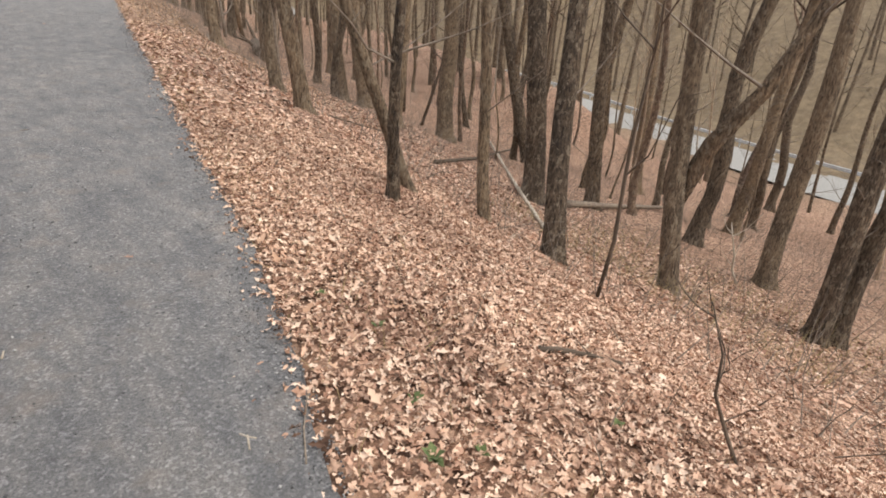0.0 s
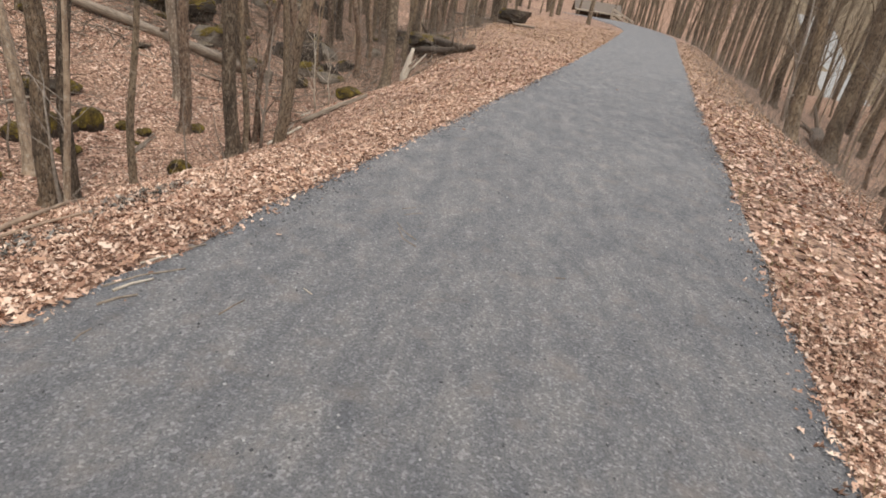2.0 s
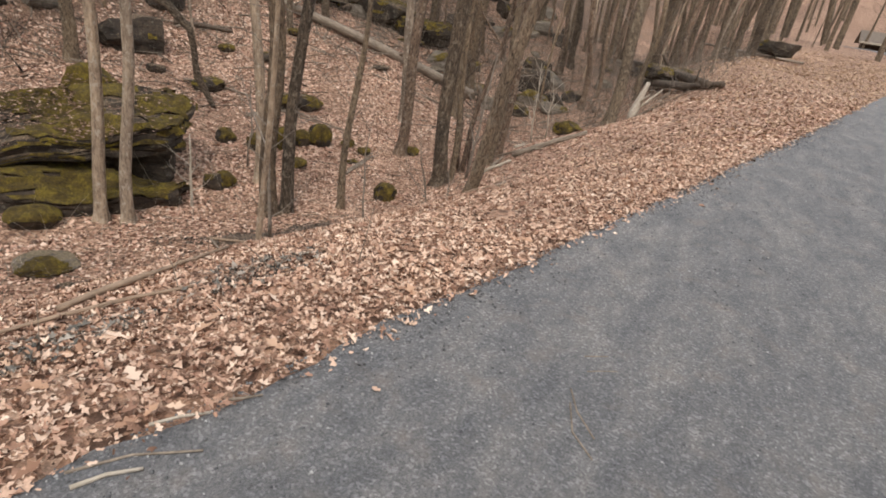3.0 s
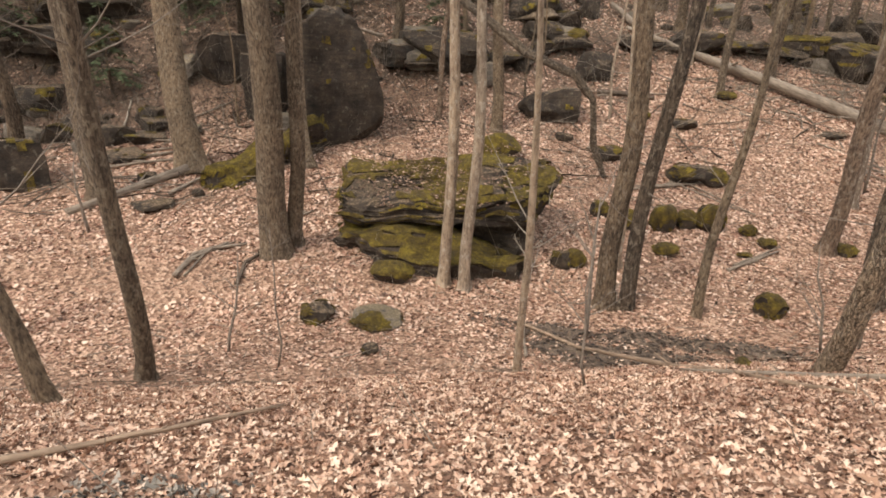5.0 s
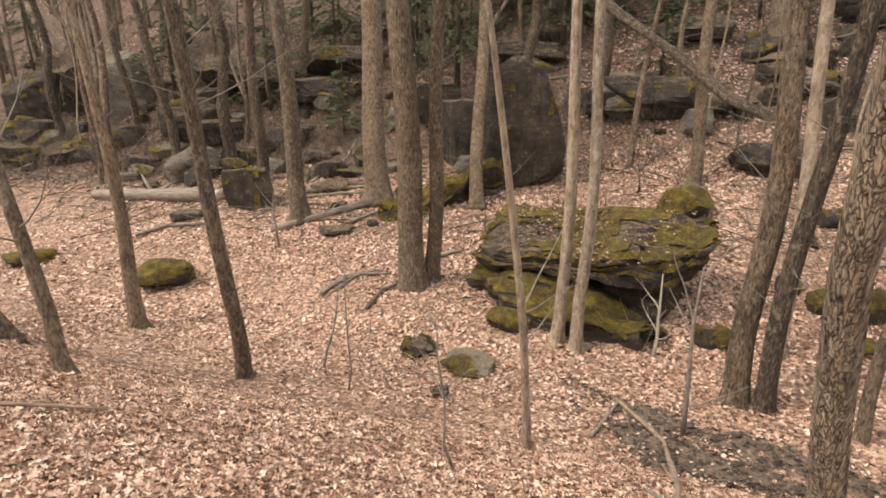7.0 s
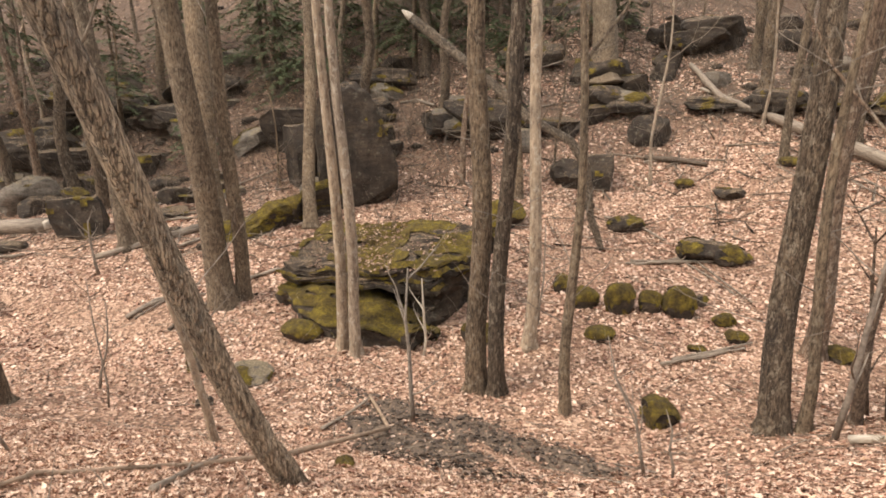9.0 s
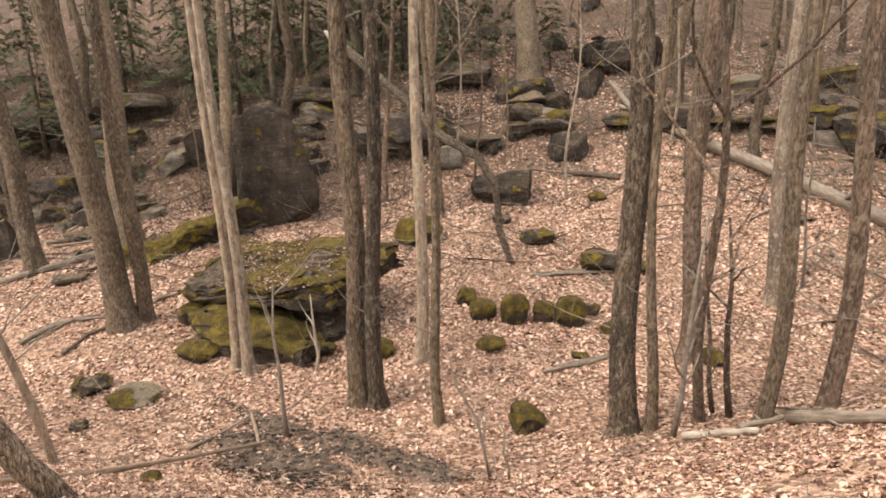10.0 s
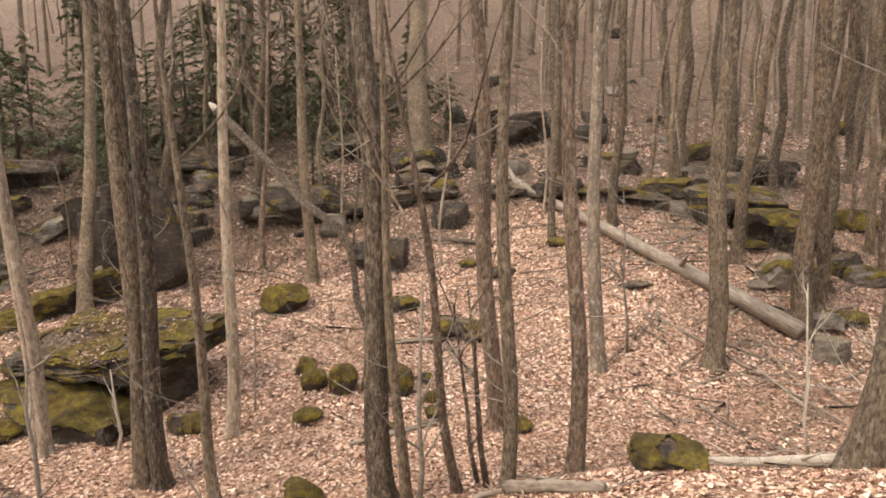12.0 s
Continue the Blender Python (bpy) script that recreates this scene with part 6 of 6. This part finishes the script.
trail_stick(((-0.76, 6.98), (-0.71, 7.03), (-0.65, 7.08)), 0.0035, DEADWOOD, 810)
trail_stick(((-0.98, 5.69), (-0.92, 5.65)), 0.0042, PALEWOOD, 811)
trail_stick(((-0.77, 6.81), (-0.70, 6.69), (-0.59, 6.58)), 0.0042, DEADWOOD, 812)
trail_stick(((-0.81, 7.09), (-0.72, 7.17)), 0.0035, DEADWOOD, 813)
trail_stick(((-1.84, 5.61), (-1.80, 5.70), (-1.74, 5.78)), 0.007, PALEWOOD, 814)
trail_stick(((-1.76, 5.85), (-1.72, 5.90), (-1.68, 5.96)), 0.0063, DEADWOOD, 815)
trail_stick(((-1.75, 5.19), (-1.71, 5.27), (-1.65, 5.33)), 0.007, DEADWOOD, 816)
trail_stick(((-0.53, 3.78), (-0.47, 3.78), (-0.41, 3.78)), 0.0049, PALEWOOD, 817)
trail_stick(((0.32, 6.44), (0.38, 6.46)), 0.0042, DEADWOOD, 818)
trail_stick(((-0.10, 2.53), (-0.09, 2.58)), 0.0049, PALEWOOD, 819)


def pebbles(n, seed):
    rng = np.random.default_rng(seed)
    y = rng.uniform(-0.5, 22, n)
    side = rng.choice((-1, 1), n)
    u = np.where(rng.random(n) < 0.45, rng.uniform(-1, 1, n), side * (1 - rng.exponential(0.06, n)))
    x = trail_x(y) + np.clip(u, -1, 1) * trail_half(y)
    s = rng.uniform(0.003, 0.009, n)[:, None]
    c = np.stack([x, y, ground_z(x, y) + 0.016], -1)
    octa = np.array(((1, 0, 0), (0, 1, 0), (-1, 0, 0), (0, -1, 0), (0, 0, 0.8), (0, 0, -0.6)), float)
    v = (c[:, None] + octa[None] * s[:, None] * rng.uniform(0.6, 1.4, (n, 6, 1))).reshape(-1, 3)
    i = np.arange(n)[:, None] * 6
    tris = np.concatenate([i + np.array(q)[None] for q in ((0, 1, 4), (1, 2, 4), (2, 3, 4), (3, 0, 4), (1, 0, 5), (2, 1, 5), (3, 2, 5), (0, 3, 5))])
    tagged(new("gravel_stones", array_mesh("gravel_stones", v, tris, GRAVEL_STONE)), "loose grey gravel stones on the trail", "gravel", kind="stuff")


def stone_material():
    m, n, l, p = material("loose_gravel")
    geo = n.new("ShaderNodeNewGeometry")
    l.new(ramp(n, l, geo.outputs["Random Per Island"], ((0.0, (0.07, 0.07, 0.075)), (0.8, (0.2, 0.197, 0.195)), (1.0, (0.42, 0.41, 0.4)))), p.inputs["Base Color"])
    p.inputs["Roughness"].default_value = 0.85
    return m


GRAVEL_STONE = stone_material()
pebbles(24000, 51)
scatter_leaves("stray_leaves", "stray dry leaves blown onto the trail", 150, (-3, 6), (1, 30), 52, LEAF, (0.03, 0.055), lambda x, y, r: (np.abs(x - trail_x(y)) < trail_half(y)) & (r.random(len(x)) < 0.15 + 0.85 * (np.abs(x - trail_x(y)) > trail_half(y) - 0.35)), lift=0.022, tilt=0.1)


scatter_leaves("stray_leaves", "leaf crumbs spilled over the trail edge", 60000, (-4, 6), (0.2, 24), 53, LEAF_TAN, (0.006, 0.026), lambda x, y, r: np.abs(np.abs(x - trail_x(y)) - trail_half(y) + 0.02) < r.exponential(0.07, len(x)), lift=0.028, tilt=0.2)


# ---------------------------------------------------------------- the road in the valley
def strip(name, s0, s1, lift, mat, label, category):
    b = Builder()
    ys = np.arange(-70, 150, 4.0)
    for y in ys:
        for s in (s0, (s0 + s1) / 2, s1):
            x = float(trail_x(y)) + s
            b.v.append(Vector((x, y, gz(float(trail_x(y)) + 43, y) + lift)))
    for i in range(len(ys) - 1):
        for k in (0, 1):
            a = i * 3 + k
            b.f.append((a, a + 1, a + 4, a + 3))
    return tagged(new(name, b.mesh(name, mat)), label, category, kind="structure")


strip("road", 39.6, 46.4, 0.12, ASPHALT, "pale grey asphalt road in the valley", "road")


def guard_rail():
    t = thing("guard_rail", (0, 0, 0), "galvanised steel guard rail along the valley road", "guard rail")
    ys = np.arange(-30, 60, 3.0)
    line = [(float(trail_x(y)) + 46.9, y, gz(float(trail_x(y)) + 43, y)) for y in ys]
    b = Builder()
    for dz in (0.52, 0.66):
        b.tube([(x, y, z + dz) for x, y, z in line], [0.07] * len(line), 6)
    part("rail", b, STEEL, t)
    for x, y, z in line:
        p = Builder()
        p.box((x + 0.12, y, z + 0.3), (0.12, 0.1, 0.9))
        part("post", p, STEEL, t, smooth_faces=False)


guard_rail()


# ---------------------------------------------------------------- the shelter and fence where the trail bends
def shelter(x, y, rot, eave):
    """A small open shelter whose eave stands at the given height."""
    z = gz(x, y)
    h = eave - z
    t = thing("shelter", (x, y, z), "small open wooden shelter with a low brown shingled roof", "shelter")
    t.rotation_euler[2] = radians(rot)
    for sx in (-1.9, 0.0, 1.9):
        for sy in (-1.2, 1.2):
            b = Builder()
            b.box((sx, sy, h / 2 - 0.2), (0.14, 0.14, h + 0.4))
            part("post", b, BARN, t, smooth_faces=False)
    b = Builder()
    b.box((0, 1.32, h / 2 - 0.1), (3.9, 0.06, h + 0.2))
    part("back_wall", b, DARKWOOD, t, smooth_faces=False)
    for side in (-1, 1):
        b = Builder()
        b.box(None, (4.8, 2.0, 0.09), m=pose(0, side * 0.86, h + 0.48, -side * 30, 0, 0))
        part("roof_slope", b, ROOF, t, smooth_faces=False)
    b = Builder()
    b.box((0, -1.78, h - 0.02), (4.8, 0.05, 0.16))
    part("fascia", b, PALEWOOD, t, "pale painted fascia board", False)


def rail_fence(x0, y0, x1, y1, n):
    t = thing("fence", (x0, y0, gz(x0, y0)), "weathered wooden rail fence at the trail bend", "fence")
    base = t.location
    pts = [Vector((x0 + (x1 - x0) * k / n, y0 + (y1 - y0) * k / n, 0)) for k in range(n + 1)]
    rot = math.degrees(math.atan2(y1 - y0, x1 - x0))
    for p in pts:
        p.z = gz(p.x, p.y)
        b = Builder()
        b.box(p - base + Vector((0, 0, 0.55)), (0.13, 0.13, 1.2), rot)
        part("post", b, BARN, t, smooth_faces=False)
    for p, q in zip(pts, pts[1:]):
        for h in (0.35, 0.7, 1.05):
            b = Builder()
            b.box(None, ((q - p).length + 0.05, 0.05, 0.16), m=Matrix.Translation((p + q) / 2 - base + Vector((0, -0.08, h))) @ (q - p).to_track_quat("X", "Z").to_matrix().to_4x4())
            part("rail", b, BARN, t, smooth_faces=False)


shelter(4.3, 70.0, 4, 3.85)
rail_fence(5.35, 63.0, 7.5, 63.3, 1)
fallen([(12.2, 30.0, 0.25), (13.0, 32.5, 0.45), (14.5, 35.0, 0.3)], [0.3, 0.28, 0.2], DARKWOOD, "dark uprooted log on the shoulder of the trail", seed=95, stubs=4)


# ---------------------------------------------------------------- single leaves lying loose beside the trail
def loose_leaves(n, seed):
    rng = random.Random(seed)
    m, nd, l, p = material("loose_leaf")
    info = nd.new("ShaderNodeObjectInfo")
    l.new(ramp(nd, l, info.outputs["Random"], ((0.0, (0.2, 0.1, 0.06)), (0.35, (0.45, 0.27, 0.17)), (0.7, (0.6, 0.42, 0.3)), (1.0, (0.7, 0.54, 0.42)))), p.inputs["Base Color"])
    p.inputs["Roughness"].default_value = 0.75
    shapes = []
    for k in range(6):
        b = Builder()
        curl, bend, wide = rng.uniform(0.1, 0.5), rng.uniform(-0.2, 0.35), rng.uniform(0.5, 0.75)
        b.v = [Vector((u, w * wide, curl * q * 0.6 + bend * u * u + 0.05)) * 0.045 for u, w, q in OAK]
        b.f = list(OAK_F)
        shapes.append(b.mesh("leaf", m))
    ground = scene.objects["ground"]
    for k in range(n):
        side = rng.choice((-1, 1))
        y = rng.uniform(0.6, 9.5) if side > 0 else rng.uniform(4.5, 12)
        x = float(trail_x(y)) + side * (float(trail_half(y)) + rng.uniform(-0.06, 0.9))
        o = part("leaf", rng.choice(shapes), None, ground)
        s = rng.uniform(0.6, 1.15)
        o.matrix_basis = pose(x, y, gz(x, y) + 0.035, rng.gauss(0, 16), rng.gauss(0, 16), rng.uniform(0, 360)) @ Matrix.Scale(s, 4)


loose_leaves(300, 61)
